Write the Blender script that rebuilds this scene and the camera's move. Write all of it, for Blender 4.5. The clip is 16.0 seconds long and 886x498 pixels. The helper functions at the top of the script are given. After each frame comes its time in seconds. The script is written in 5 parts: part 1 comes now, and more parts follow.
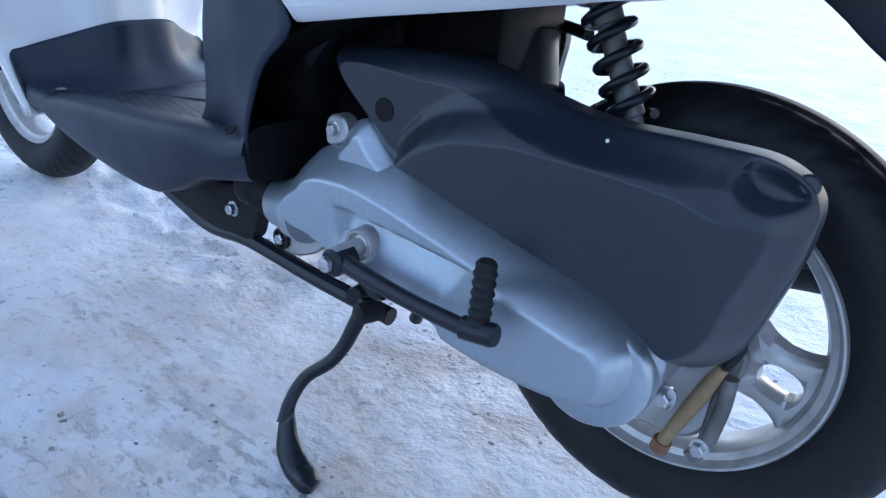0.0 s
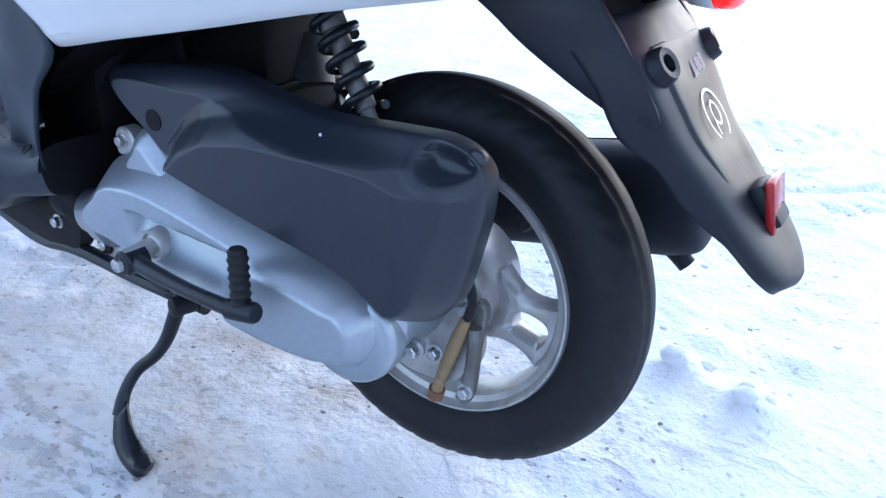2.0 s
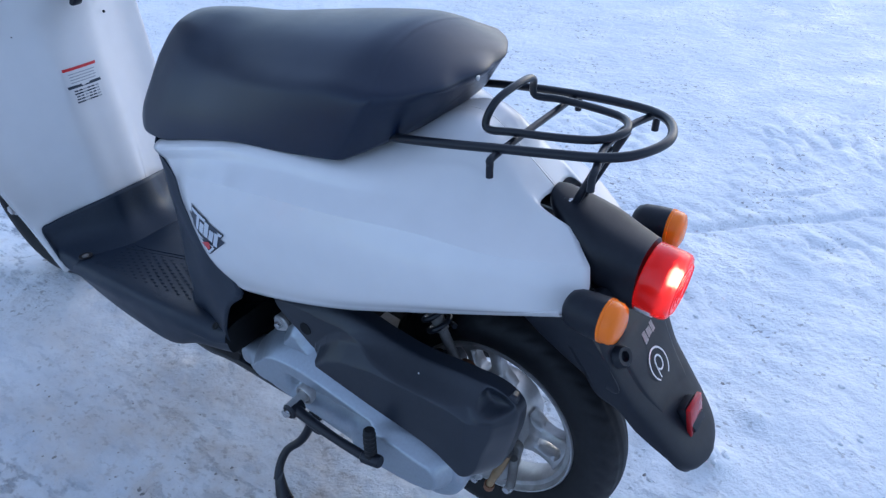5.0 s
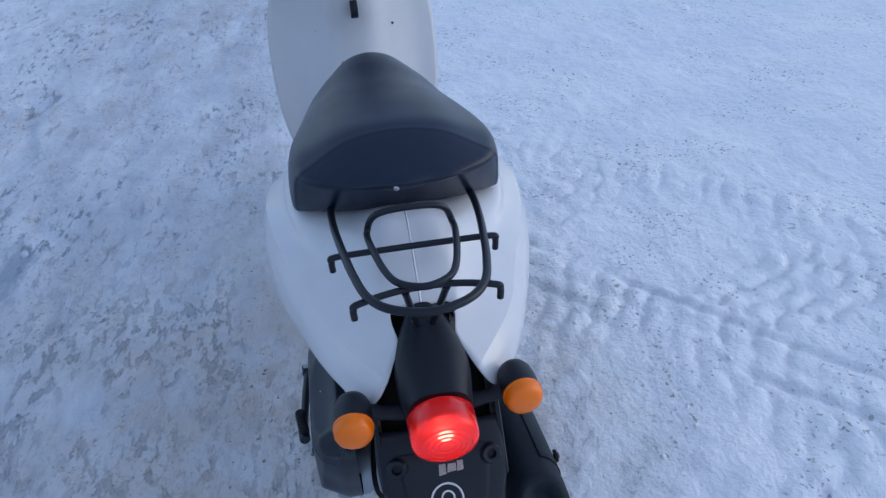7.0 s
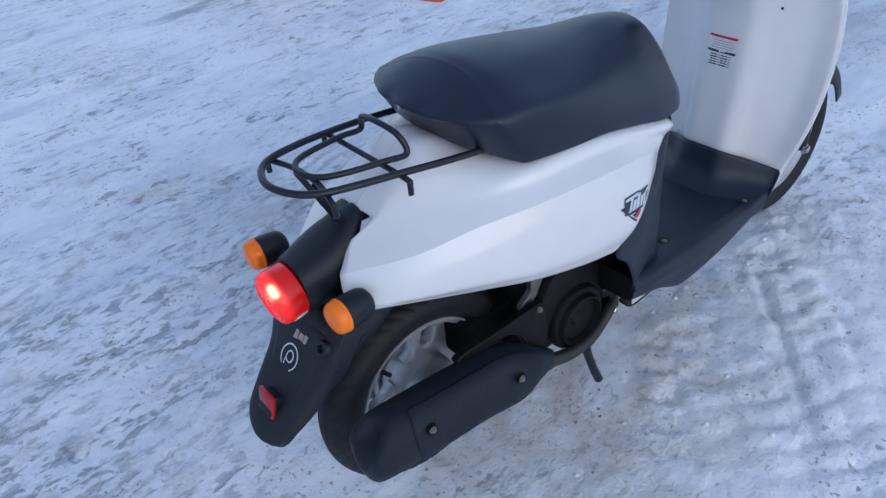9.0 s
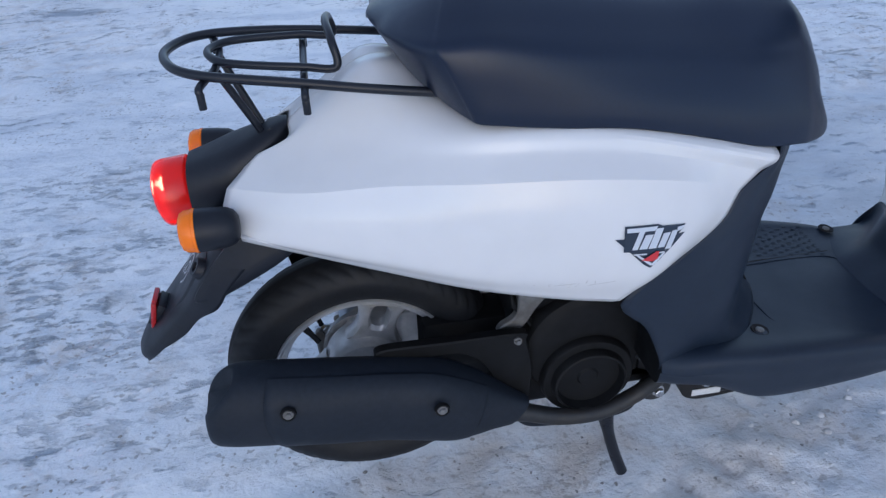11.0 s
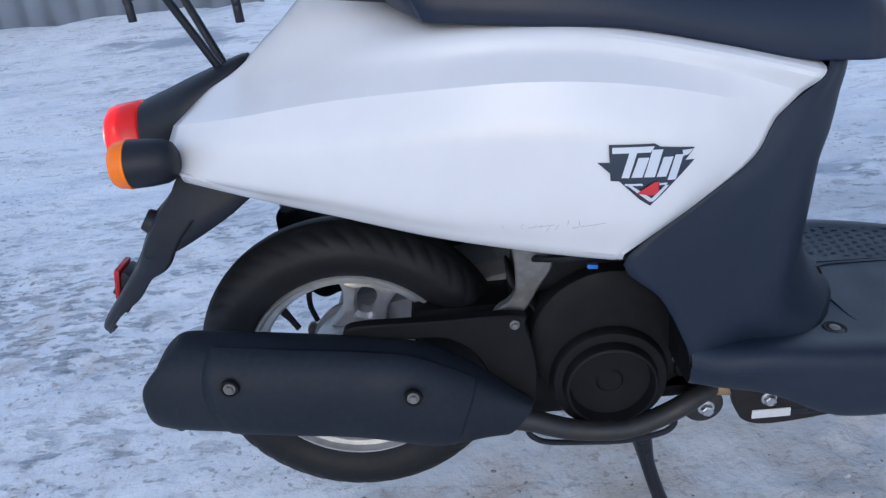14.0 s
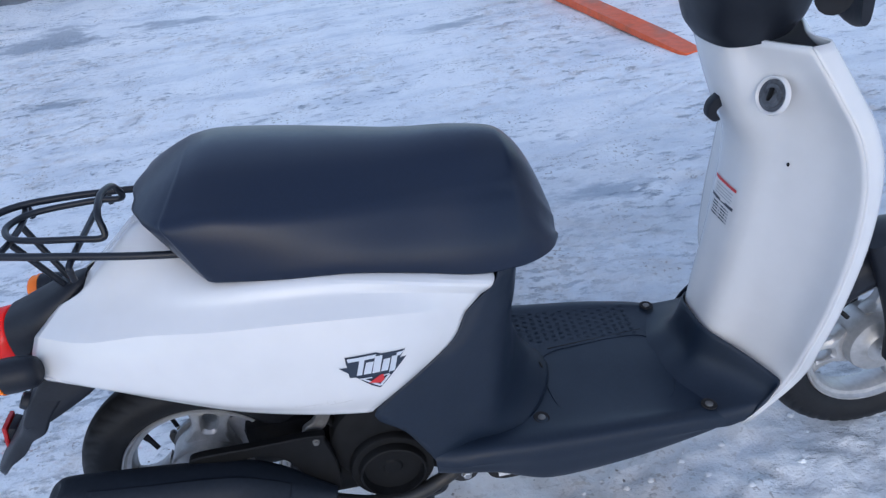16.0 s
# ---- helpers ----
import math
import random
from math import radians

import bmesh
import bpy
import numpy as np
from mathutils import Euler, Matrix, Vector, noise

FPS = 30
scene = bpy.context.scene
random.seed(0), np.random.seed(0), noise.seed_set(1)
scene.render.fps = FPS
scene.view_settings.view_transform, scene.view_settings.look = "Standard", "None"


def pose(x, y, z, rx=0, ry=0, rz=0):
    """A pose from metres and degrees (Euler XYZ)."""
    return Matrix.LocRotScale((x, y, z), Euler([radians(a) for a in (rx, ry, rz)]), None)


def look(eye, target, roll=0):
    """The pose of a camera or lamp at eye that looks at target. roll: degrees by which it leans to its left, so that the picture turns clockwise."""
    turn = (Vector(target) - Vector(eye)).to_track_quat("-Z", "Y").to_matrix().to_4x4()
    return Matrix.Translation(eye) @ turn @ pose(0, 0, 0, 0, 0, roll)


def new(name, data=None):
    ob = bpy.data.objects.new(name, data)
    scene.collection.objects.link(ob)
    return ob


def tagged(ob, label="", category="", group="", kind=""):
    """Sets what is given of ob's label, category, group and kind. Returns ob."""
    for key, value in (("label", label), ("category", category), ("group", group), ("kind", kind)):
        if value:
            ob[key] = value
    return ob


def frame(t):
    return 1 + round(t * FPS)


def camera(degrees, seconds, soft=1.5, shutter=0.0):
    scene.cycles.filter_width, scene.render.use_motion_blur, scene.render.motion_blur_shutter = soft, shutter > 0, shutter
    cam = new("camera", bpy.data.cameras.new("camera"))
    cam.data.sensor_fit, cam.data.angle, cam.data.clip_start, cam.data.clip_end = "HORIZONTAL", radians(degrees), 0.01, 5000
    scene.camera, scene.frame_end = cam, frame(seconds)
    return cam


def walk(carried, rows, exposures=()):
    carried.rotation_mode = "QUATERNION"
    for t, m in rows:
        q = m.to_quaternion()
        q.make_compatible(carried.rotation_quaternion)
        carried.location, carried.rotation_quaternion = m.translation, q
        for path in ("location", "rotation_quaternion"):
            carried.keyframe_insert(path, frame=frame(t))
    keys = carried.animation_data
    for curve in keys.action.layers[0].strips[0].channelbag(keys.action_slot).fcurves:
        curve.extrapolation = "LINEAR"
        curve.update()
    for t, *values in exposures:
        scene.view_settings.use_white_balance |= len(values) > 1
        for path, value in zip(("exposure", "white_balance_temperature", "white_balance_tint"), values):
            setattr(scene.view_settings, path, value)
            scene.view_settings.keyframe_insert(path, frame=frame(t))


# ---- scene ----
from mathutils.bvhtree import BVHTree

cam = camera(61.4, 16.0, soft=1.35)
PATH = [
    (0, (-0.169, 0.592, 0.525), (0.911, -0.873, -0.305), 6.3),
    (0.5, (-0.203, 0.580, 0.518), (0.850, -0.902, -0.315), 5.9),
    (1, (-0.240, 0.569, 0.523), (0.777, -0.930, -0.326), 4.9),
    (1.5, (-0.283, 0.566, 0.541), (0.686, -0.955, -0.323), 3.8),
    (2, (-0.327, 0.564, 0.565), (0.607, -0.981, -0.294), 2.8),
    (2.5, (-0.344, 0.579, 0.636), (0.533, -0.973, -0.271), 2.6),
    (3, (-0.353, 0.590, 0.711), (0.519, -0.939, -0.240), 1.5),
    (3.5, (-0.334, 0.606, 0.791), (0.537, -0.888, -0.214), 0.7),
    (4, (-0.294, 0.631, 0.914), (0.569, -0.808, -0.173), -0.4),
    (4.2, (-0.285, 0.648, 0.960), (0.587, -0.774, -0.145), -0.8),
    (4.72, (-0.326, 0.687, 1.027), (0.580, -0.700, -0.094), -0.7),
    (5.25, (-0.447, 0.700, 1.060), (0.547, -0.625, -0.060), 0.7),
    (5.78, (-0.589, 0.635, 1.095), (0.569, -0.539, -0.037), 1.5),
    (6.3, (-0.691, 0.439, 1.166), (0.676, -0.411, -0.021), -0.2),
    (6.5, (-0.715, 0.332, 1.205), (0.718, -0.347, -0.014), -1.5),
    (7, (-0.778, 0.076, 1.244), (0.809, -0.162, 0.051), -3.0),
    (7.5, (-0.795, -0.200, 1.237), (0.779, 0.088, 0.037), -5.7),
    (8, (-0.726, -0.408, 1.223), (0.690, 0.298, -0.001), -5.9),
    (8.5, (-0.629, -0.617, 1.200), (0.581, 0.422, -0.007), -6.5),
    (8.7, (-0.577, -0.695, 1.199), (0.537, 0.457, 0.003), -6.6),
    (9.22, (-0.438, -0.864, 1.192), (0.395, 0.511, -0.000), -6.3),
    (9.75, (-0.270, -0.946, 1.179), (0.314, 0.548, -0.017), -4.9),
    (10.28, (-0.117, -0.946, 1.137), (0.279, 0.611, -0.055), -3.3),
    (10.8, (-0.023, -0.869, 1.040), (0.255, 0.736, -0.120), -2.4),
    (11, (-0.002, -0.830, 0.987), (0.240, 0.799, -0.148), -2.3),
    (11.5, (0.040, -0.728, 0.869), (0.182, 0.940, -0.225), -3.8),
    (12, (0.064, -0.731, 0.715), (0.109, 0.999, -0.287), -3.3),
    (12.5, (0.080, -0.738, 0.691), (0.068, 1.005, -0.290), -3.2),
    (13, (0.098, -0.743, 0.705), (0.042, 1.029, -0.220), -4.3),
    (13.5, (0.121, -0.767, 0.727), (0.037, 1.027, -0.154), -5.2),
    (14, (0.164, -0.807, 0.767), (0.080, 0.986, -0.115), -6.6),
    (14.5, (0.224, -0.853, 0.871), (0.177, 0.892, -0.107), -8.5),
    (15, (0.287, -0.901, 0.984), (0.285, 0.801, -0.066), -10.2),
    (15.5, (0.334, -0.926, 1.087), (0.405, 0.764, 0.021), -10.3),
    (16, (0.366, -0.936, 1.146), (0.499, 0.748, 0.075), -8.2),
]
walk(cam, [(t, look(eye, target, roll)) for t, eye, target, roll in PATH],
     [(0.0, 1.00, 5360, 12), (0.5, 1.31, 5460, 12), (1.0, 1.54, 5600, 12), (1.5, 1.54, 5650, 12), (2.0, 1.34, 5580, 12), (2.5, 1.04, 5420, 12), (3.0, 0.76, 5310, 12), (3.5, 0.60, 5250, 12), (4.2, 0.50, 5250, 12),
      (6.5, 0.20, 5480, 12), (7.5, -0.04, 5350, 12), (8.5, 0.18, 5530, 12), (11.0, 0.17, 5600, 12), (11.5, 0.22, 5660, 12), (12.0, 0.33, 5700, 12), (12.5, 0.42, 5740, 12), (13.5, 0.42, 5780, 12), (14.5, 0.29, 5730, 12), (15.5, 0.34, 5700, 12), (16.0, 0.37, 5700, 12)])


# ---- world and light: an overcast winter day with low light ----
world = bpy.data.worlds.new("sky")
scene.world = world
world.use_nodes = True
wn, wl = world.node_tree.nodes, world.node_tree.links
sky = wn.new("ShaderNodeTexSky")
sky.sky_type = "NISHITA"
sky.sun_disc = False
sky.sun_elevation = radians(26)
sky.sun_rotation = radians(186)
sky.air_density = 1.0
sky.dust_density = 1.0
sky.ozone_density = 1.0
wl.new(sky.outputs[0], wn["Background"].inputs[0])
wn["Background"].inputs[1].default_value = 0.13

sun_data = bpy.data.lights.new("sun", "SUN")
sun_data.energy = 0.77
sun_data.angle = radians(179)
sun_data.color = (0.93, 0.96, 1.0)
sun = new("sun", sun_data)
sun.matrix_world = look((-0.15, -0.45, 2.6), (0, 0, 0))


# ---- materials ----
def material(name, color, rough=0.5, metal=0.0, spec=0.5, coat=0.0, grain=0.0, grain_size=60.0, stain=0.0, stain_size=6.0,
             stain_color=None, bump=0.0, bump_size=120.0):
    """A surface with fine grain, larger stains and a fine relief."""
    m = bpy.data.materials.new(name)
    m.use_nodes = True
    n, l = m.node_tree.nodes, m.node_tree.links
    b = n["Principled BSDF"]
    b.inputs["Roughness"].default_value = rough
    b.inputs["Metallic"].default_value = metal
    b.inputs["Specular IOR Level"].default_value = spec
    b.inputs["Coat Weight"].default_value = coat
    b.inputs["Coat Roughness"].default_value = 0.12
    co = n.new("ShaderNodeTexCoord")

    def noise_at(size, detail=4.0):
        t = n.new("ShaderNodeTexNoise")
        t.inputs["Scale"].default_value = size
        t.inputs["Detail"].default_value = detail
        l.new(co.outputs["Object"], t.inputs["Vector"])
        return t

    def ramp(src, lo, hi, a, c):
        r = n.new("ShaderNodeMapRange")
        l.new(src, r.inputs[0])
        for k, v in enumerate((lo, hi, a, c)):
            r.inputs[1 + k].default_value = v
        return r.outputs[0]

    def mix(fac, a, c, mode="MIX"):
        x = n.new("ShaderNodeMix")
        x.data_type, x.blend_type = "RGBA", mode
        for k, v in ((0, fac), (6, a), (7, c)):
            if hasattr(v, "links"):
                l.new(v, x.inputs[k])
            else:
                x.inputs[k].default_value = v if k == 0 else (*v, 1)
        return x.outputs[2]

    out = None
    if grain or stain:
        out = mix(ramp(noise_at(grain_size).outputs[0], 0.3, 0.7, 0, 1), [c * (1 - grain) for c in color], [min(1, c * (1 + grain)) for c in color])
        if stain:
            out = mix(ramp(noise_at(stain_size, 6).outputs[0], 0.5, 0.68, 0, stain), out, stain_color or [c * 0.6 for c in color])
        l.new(out, b.inputs["Base Color"])
        rr = ramp(noise_at(stain_size * 1.7, 5).outputs[0], 0.3, 0.7, rough * 0.85, min(1, rough * 1.2))
        l.new(rr, b.inputs["Roughness"])
    else:
        b.inputs["Base Color"].default_value = (*color, 1)
    if bump:
        p = n.new("ShaderNodeBump")
        p.inputs["Strength"].default_value = 1.0
        p.inputs["Distance"].default_value = bump
        l.new(noise_at(bump_size, 3).outputs[0], p.inputs["Height"])
        l.new(p.outputs[0], b.inputs["Normal"])
    return m


WHITE = material("white_paint", (0.68, 0.67, 0.67), 0.22, coat=0.3, grain=0.015, grain_size=30, stain=0.25, stain_size=4, stain_color=(0.62, 0.61, 0.60))
GREY = material("grey_plastic", (0.0098, 0.0168, 0.031), 0.44, spec=0.32, grain=0.10, grain_size=200, stain=0.3, stain_size=7, stain_color=(0.022, 0.030, 0.048), bump=0.00006, bump_size=900)
BLACK = material("black_plastic", (0.010, 0.012, 0.018), 0.44, spec=0.30, grain=0.12, grain_size=150, stain=0.3, stain_size=14, stain_color=(0.014, 0.016, 0.022), bump=0.00006, bump_size=700)
CASE = material("air_case_plastic", (0.0120, 0.0162, 0.0255), 0.34, spec=0.50, grain=0.10, grain_size=200, stain=0.3, stain_size=8, stain_color=(0.024, 0.029, 0.040), bump=0.00006, bump_size=900)
INNER = material("dark_inner_plastic", (0.020, 0.019, 0.020), 0.7, spec=0.2, grain=0.2, grain_size=80, stain=0.4, stain_size=12, stain_color=(0.025, 0.023, 0.021))
# black vinyl; the blue of the reflected sky is put into its base colour
VINYL = material("sky_tinted_black_vinyl", (0.0040, 0.0100, 0.028), 0.33, spec=0.42, grain=0.10, grain_size=250, stain=0.35, stain_size=4, stain_color=(0.013, 0.015, 0.021), bump=0.00012, bump_size=1300)
RUBBER = material("rubber", (0.0105, 0.0112, 0.0135), 0.56, spec=0.26, grain=0.2, grain_size=120, stain=0.4, stain_size=9, stain_color=(0.018, 0.018, 0.019), bump=0.00006, bump_size=500)
TUBE = material("black_enamel", (0.010, 0.012, 0.018), 0.30, spec=0.36, grain=0.1, grain_size=90)
ALLOY = material("silver_cast_alloy", (0.36, 0.40, 0.45), 0.36, metal=0.65, grain=0.05, grain_size=220, stain=0.3, stain_size=10, stain_color=(0.38, 0.40, 0.43), bump=0.00006, bump_size=700)
RIM = material("wheel_alloy", (0.47, 0.465, 0.46), 0.36, metal=0.55, grain=0.08, grain_size=120, stain=0.6, stain_size=22, stain_color=(0.27, 0.25, 0.225))
STEEL = material("plated_steel", (0.55, 0.55, 0.56), 0.28, metal=0.95, grain=0.08, grain_size=150, stain=0.3, stain_size=40, stain_color=(0.3, 0.27, 0.22))
GOLD = material("yellow_zinc", (0.27, 0.18, 0.09), 0.6, metal=0.15, grain=0.15, grain_size=120, stain=0.5, stain_size=50, stain_color=(0.26, 0.20, 0.12))
PIPE = material("exhaust_steel", (0.022, 0.022, 0.023), 0.48, metal=0.2, grain=0.2, grain_size=90, stain=0.5, stain_size=25, stain_color=(0.035, 0.028, 0.022))
# darker than the black plastics: underbody and engine shade is put into this colour
DEEP_BLACK = material("deep_black", (0.0046, 0.0048, 0.0056), 0.58, spec=0.22, grain=0.25, grain_size=70, stain=0.3, stain_size=16, stain_color=(0.009, 0.0084, 0.0080))
WORN_GREY = material("worn_grey_metal", (0.10, 0.105, 0.12), 0.5, metal=0.3, grain=0.25, grain_size=140, stain=0.7, stain_size=60, stain_color=(0.02, 0.02, 0.025))
MUFFLER = material("matt_black_enamel", (0.0105, 0.0145, 0.0225), 0.60, spec=0.26, grain=0.15, grain_size=140, stain=0.4, stain_size=9, stain_color=(0.018, 0.021, 0.028), bump=0.00008, bump_size=600)
DULL = material("dull_alloy", (0.17, 0.165, 0.16), 0.55, metal=0.4, grain=0.2, grain_size=90, stain=0.6, stain_size=24, stain_color=(0.08, 0.07, 0.06), bump=0.0005, bump_size=300)
RED_PAINT = material("red_print", (0.55, 0.03, 0.035), 0.35)
DARK_PRINT = material("dark_print", (0.02, 0.03, 0.05), 0.35)
SILVER_PRINT = material("silver_print", (0.62, 0.64, 0.68), 0.3, metal=0.25)
GRIT = material("brown_grit", (0.29, 0.27, 0.25), 0.8, grain=0.35, grain_size=90, stain=0.6, stain_size=30, stain_color=(0.17, 0.16, 0.15))
TORN = material("torn_paper", (0.30, 0.29, 0.28), 0.7, grain=0.3, grain_size=300)
PALE_PRINT = material("pale_print", (0.62, 0.62, 0.62), 0.4, grain=0.1, grain_size=300)
BLUE = material("blue_plastic", (0.02, 0.16, 0.55), 0.4)
ORANGE = material("orange_enamel", (0.62, 0.10, 0.025), 0.45, grain=0.12, grain_size=30, stain=0.7, stain_size=7, stain_color=(0.30, 0.10, 0.05), bump=0.001, bump_size=40)
WORN = material("worn_steel", (0.20, 0.095, 0.05), 0.55, metal=0.3, grain=0.25, grain_size=40, stain=0.5, stain_size=9, stain_color=(0.2, 0.09, 0.04))
FENCE = material("galvanised_sheet", (0.25, 0.28, 0.33), 0.55, metal=0.2, grain=0.06, grain_size=6, stain=0.35, stain_size=1.5, stain_color=(0.19, 0.21, 0.25))


def lens_material(name, color, glow=0.0, rough=0.18, through_it=0.7):
    m = material(name, color, rough)
    b = m.node_tree.nodes["Principled BSDF"]
    b.inputs["Transmission Weight"].default_value = through_it
    b.inputs["IOR"].default_value = 1.45
    if glow:
        b.inputs["Emission Color"].default_value = (*color, 1)
        b.inputs["Emission Strength"].default_value = glow
    return m


SLOT = material("dull_grey_slot", (0.0092, 0.0156, 0.0290), 0.52, spec=0.20)
AMBER = lens_material("amber_lens", (0.95, 0.20, 0.0), rough=0.25, through_it=0.08)
TAIL_RED = lens_material("red_lens", (0.80, 0.014, 0.011), 0.14, 0.24, 0.55)
REFLECTOR = lens_material("red_reflector", (0.48, 0.022, 0.026), rough=0.14, through_it=0.25)
BULB = bpy.data.materials.new("lit_bulb")
BULB.use_nodes = True
BULB.node_tree.nodes["Principled BSDF"].inputs["Emission Color"].default_value = (1.0, 0.46, 0.26, 1)
BULB.node_tree.nodes["Principled BSDF"].inputs["Emission Strength"].default_value = 36.0


def snow_material():
    """Trodden snow: bluish white, glazed patches, brownish grit that lies thicker beside the scooter."""
    m = bpy.data.materials.new("trodden_snow")
    m.use_nodes = True
    n, l = m.node_tree.nodes, m.node_tree.links
    b = n["Principled BSDF"]
    co = n.new("ShaderNodeTexCoord")

    def noise_at(size, detail=5.0, rough=0.55, stretch=(1, 1, 1)):
        t, mp = n.new("ShaderNodeTexNoise"), n.new("ShaderNodeMapping")
        mp.inputs["Scale"].default_value = stretch
        t.inputs["Scale"].default_value, t.inputs["Detail"].default_value, t.inputs["Roughness"].default_value = size, detail, rough
        l.new(co.outputs["Object"], mp.inputs["Vector"])
        l.new(mp.outputs[0], t.inputs["Vector"])
        return t.outputs[0]

    def ramp(src, lo, hi, a=0.0, c=1.0):
        r = n.new("ShaderNodeMapRange")
        l.new(src, r.inputs[0])
        for k, v in enumerate((lo, hi, a, c)):
            r.inputs[1 + k].default_value = v
        return r.outputs[0]

    def calc(op, a, c):
        x = n.new("ShaderNodeMath")
        x.operation = op
        for k, v in enumerate((a, c)):
            if hasattr(v, "links"):
                l.new(v, x.inputs[k])
            else:
                x.inputs[k].default_value = v
        return x.outputs[0]

    def mix(fac, a, c):
        x = n.new("ShaderNodeMix")
        x.data_type = "RGBA"
        for k, v in ((0, fac), (6, a), (7, c)):
            if hasattr(v, "links"):
                l.new(v, x.inputs[k])
            else:
                x.inputs[k].default_value = v if k == 0 else (*v, 1)
        return x.outputs[2]

    xyz = n.new("ShaderNodeSeparateXYZ")
    l.new(co.outputs["Object"], xyz.inputs[0])
    # the trodden strip ends in a wandering edge
    trod = ramp(calc("ADD", xyz.outputs["Y"], ramp(noise_at(0.9, 5, 0.6), 0.3, 0.7, -0.28, 0.28)), -0.34, 0.12, 0.15, 1.0)
    far = n.new("ShaderNodeVectorMath")
    far.operation = "DISTANCE"
    l.new(co.outputs["Object"], far.inputs[0])
    far.inputs[1].default_value = (0.25, 0.05, 0.0)
    front = n.new("ShaderNodeVectorMath")
    front.operation = "DISTANCE"
    l.new(co.outputs["Object"], front.inputs[0])
    front.inputs[1].default_value = (0.62, 0.35, 0.0)
    swept = ramp(front.outputs["Value"], 0.40, 0.80, 0.38, 1.1)
    base = mix(ramp(noise_at(3.0), 0.35, 0.65), (0.80, 0.83, 0.87), (0.89, 0.90, 0.91))
    base = mix(calc("MULTIPLY", ramp(noise_at(1.3, 6), 0.54, 0.70, 0, 0.42), trod), base, (0.55, 0.61, 0.69))
    packed = calc("MULTIPLY", ramp(xyz.outputs["Y"], 0.05, 0.45), ramp(xyz.outputs["Y"], 1.2, 2.4, 1.0, 0.25))
    base = mix(calc("MULTIPLY", packed, ramp(noise_at(2.2, 5, 0.6), 0.32, 0.62, 0.15, 0.50)), base, (0.58, 0.64, 0.72))
    # harder, greyer ground where people walk round the scooter
    walked = calc("MULTIPLY", calc("MULTIPLY", ramp(xyz.outputs["Y"], 0.08, 0.34), ramp(xyz.outputs["Y"], 0.9, 1.9, 1.0, 0.0)), ramp(xyz.outputs["X"], -0.35, 0.15))
    base = mix(calc("MULTIPLY", walked, ramp(noise_at(4.6, 6, 0.62, (0.6, 1.2, 1)), 0.34, 0.62, 0.15, 0.74)), base, (0.42, 0.44, 0.475))
    streak = ramp(noise_at(4.2, 6, 0.62, (0.40, 1.5, 1)), 0.50, 0.66)
    base = mix(calc("MULTIPLY", calc("MULTIPLY", streak, trod), 0.50), base, (0.47, 0.53, 0.62))
    pits = calc("MULTIPLY", ramp(noise_at(23.0, 6, 0.66, (0.65, 1.5, 1)), 0.545, 0.625), ramp(noise_at(2.2, 5, 0.65, (0.55, 1.6, 1)), 0.46, 0.60))
    pits = calc("MULTIPLY", calc("MULTIPLY", pits, trod), swept)
    beside = calc("MULTIPLY", calc("MULTIPLY", ramp(xyz.outputs["Y"], 0.06, 0.24), ramp(xyz.outputs["Y"], 1.0, 1.5, 1.0, 0.0)), ramp(xyz.outputs["X"], 0.7, 1.1, 1.0, 0.0))
    specks = calc("MULTIPLY", ramp(noise_at(27.0, 6, 0.66, (0.7, 1.4, 1)), 0.515, 0.585), ramp(noise_at(3.4, 5, 0.65, (0.5, 1.5, 1)), 0.40, 0.54))
    pits = calc("MAXIMUM", pits, calc("MULTIPLY", specks, beside))
    base = mix(calc("MULTIPLY", pits, 0.74), base, (0.22, 0.27, 0.34))
    marks = calc("MULTIPLY", ramp(noise_at(11.0, 7, 0.68, (0.75, 1.35, 1)), 0.58, 0.66), ramp(noise_at(1.1, 4, 0.6), 0.42, 0.56))
    marks = calc("MULTIPLY", calc("MULTIPLY", marks, trod), swept)
    base = mix(calc("MULTIPLY", marks, 0.52), base, (0.27, 0.32, 0.40))
    grit = calc("MULTIPLY", ramp(noise_at(75.0, 2, 0.5), 0.61, 0.67), ramp(noise_at(4.5, 4, 0.6), 0.44, 0.62))
    base = mix(calc("MULTIPLY", grit, 0.75), base, (0.20, 0.19, 0.18))
    soil = calc("MULTIPLY", ramp(noise_at(11.0, 6, 0.7), 0.49, 0.66), ramp(noise_at(1.1, 3), 0.45, 0.60))
    base = mix(calc("MULTIPLY", calc("MULTIPLY", calc("MULTIPLY", soil, trod), swept), 0.45), base, (0.46, 0.39, 0.33))
    # trampled earth beside the scooter, in soft patches and crumbs
    close = calc("MULTIPLY", ramp(far.outputs["Value"], 0.30, 1.15, 1.0, 0.0), ramp(noise_at(5.0, 5, 0.6), 0.30, 0.54))
    close = calc("MULTIPLY", calc("MULTIPLY", close, ramp(xyz.outputs["Y"], -0.62, -0.22)), ramp(xyz.outputs["X"], -0.10, 0.20, 0.20, 1.0))
    base = mix(calc("MULTIPLY", close, ramp(noise_at(9.0, 5, 0.6), 0.36, 0.62, 0.25, 0.85)), base, (0.56, 0.49, 0.43))
    base = mix(calc("MULTIPLY", close, ramp(noise_at(58.0, 4, 0.6, (0.8, 1.2, 1)), 0.575, 0.655, 0.0, 0.55)), base, (0.30, 0.26, 0.23))
    # icy smudges
    rough_edge = ramp(noise_at(7.0, 6, 0.65, (0.6, 1.4, 1)), 0.35, 0.65, -0.55, 0.55)
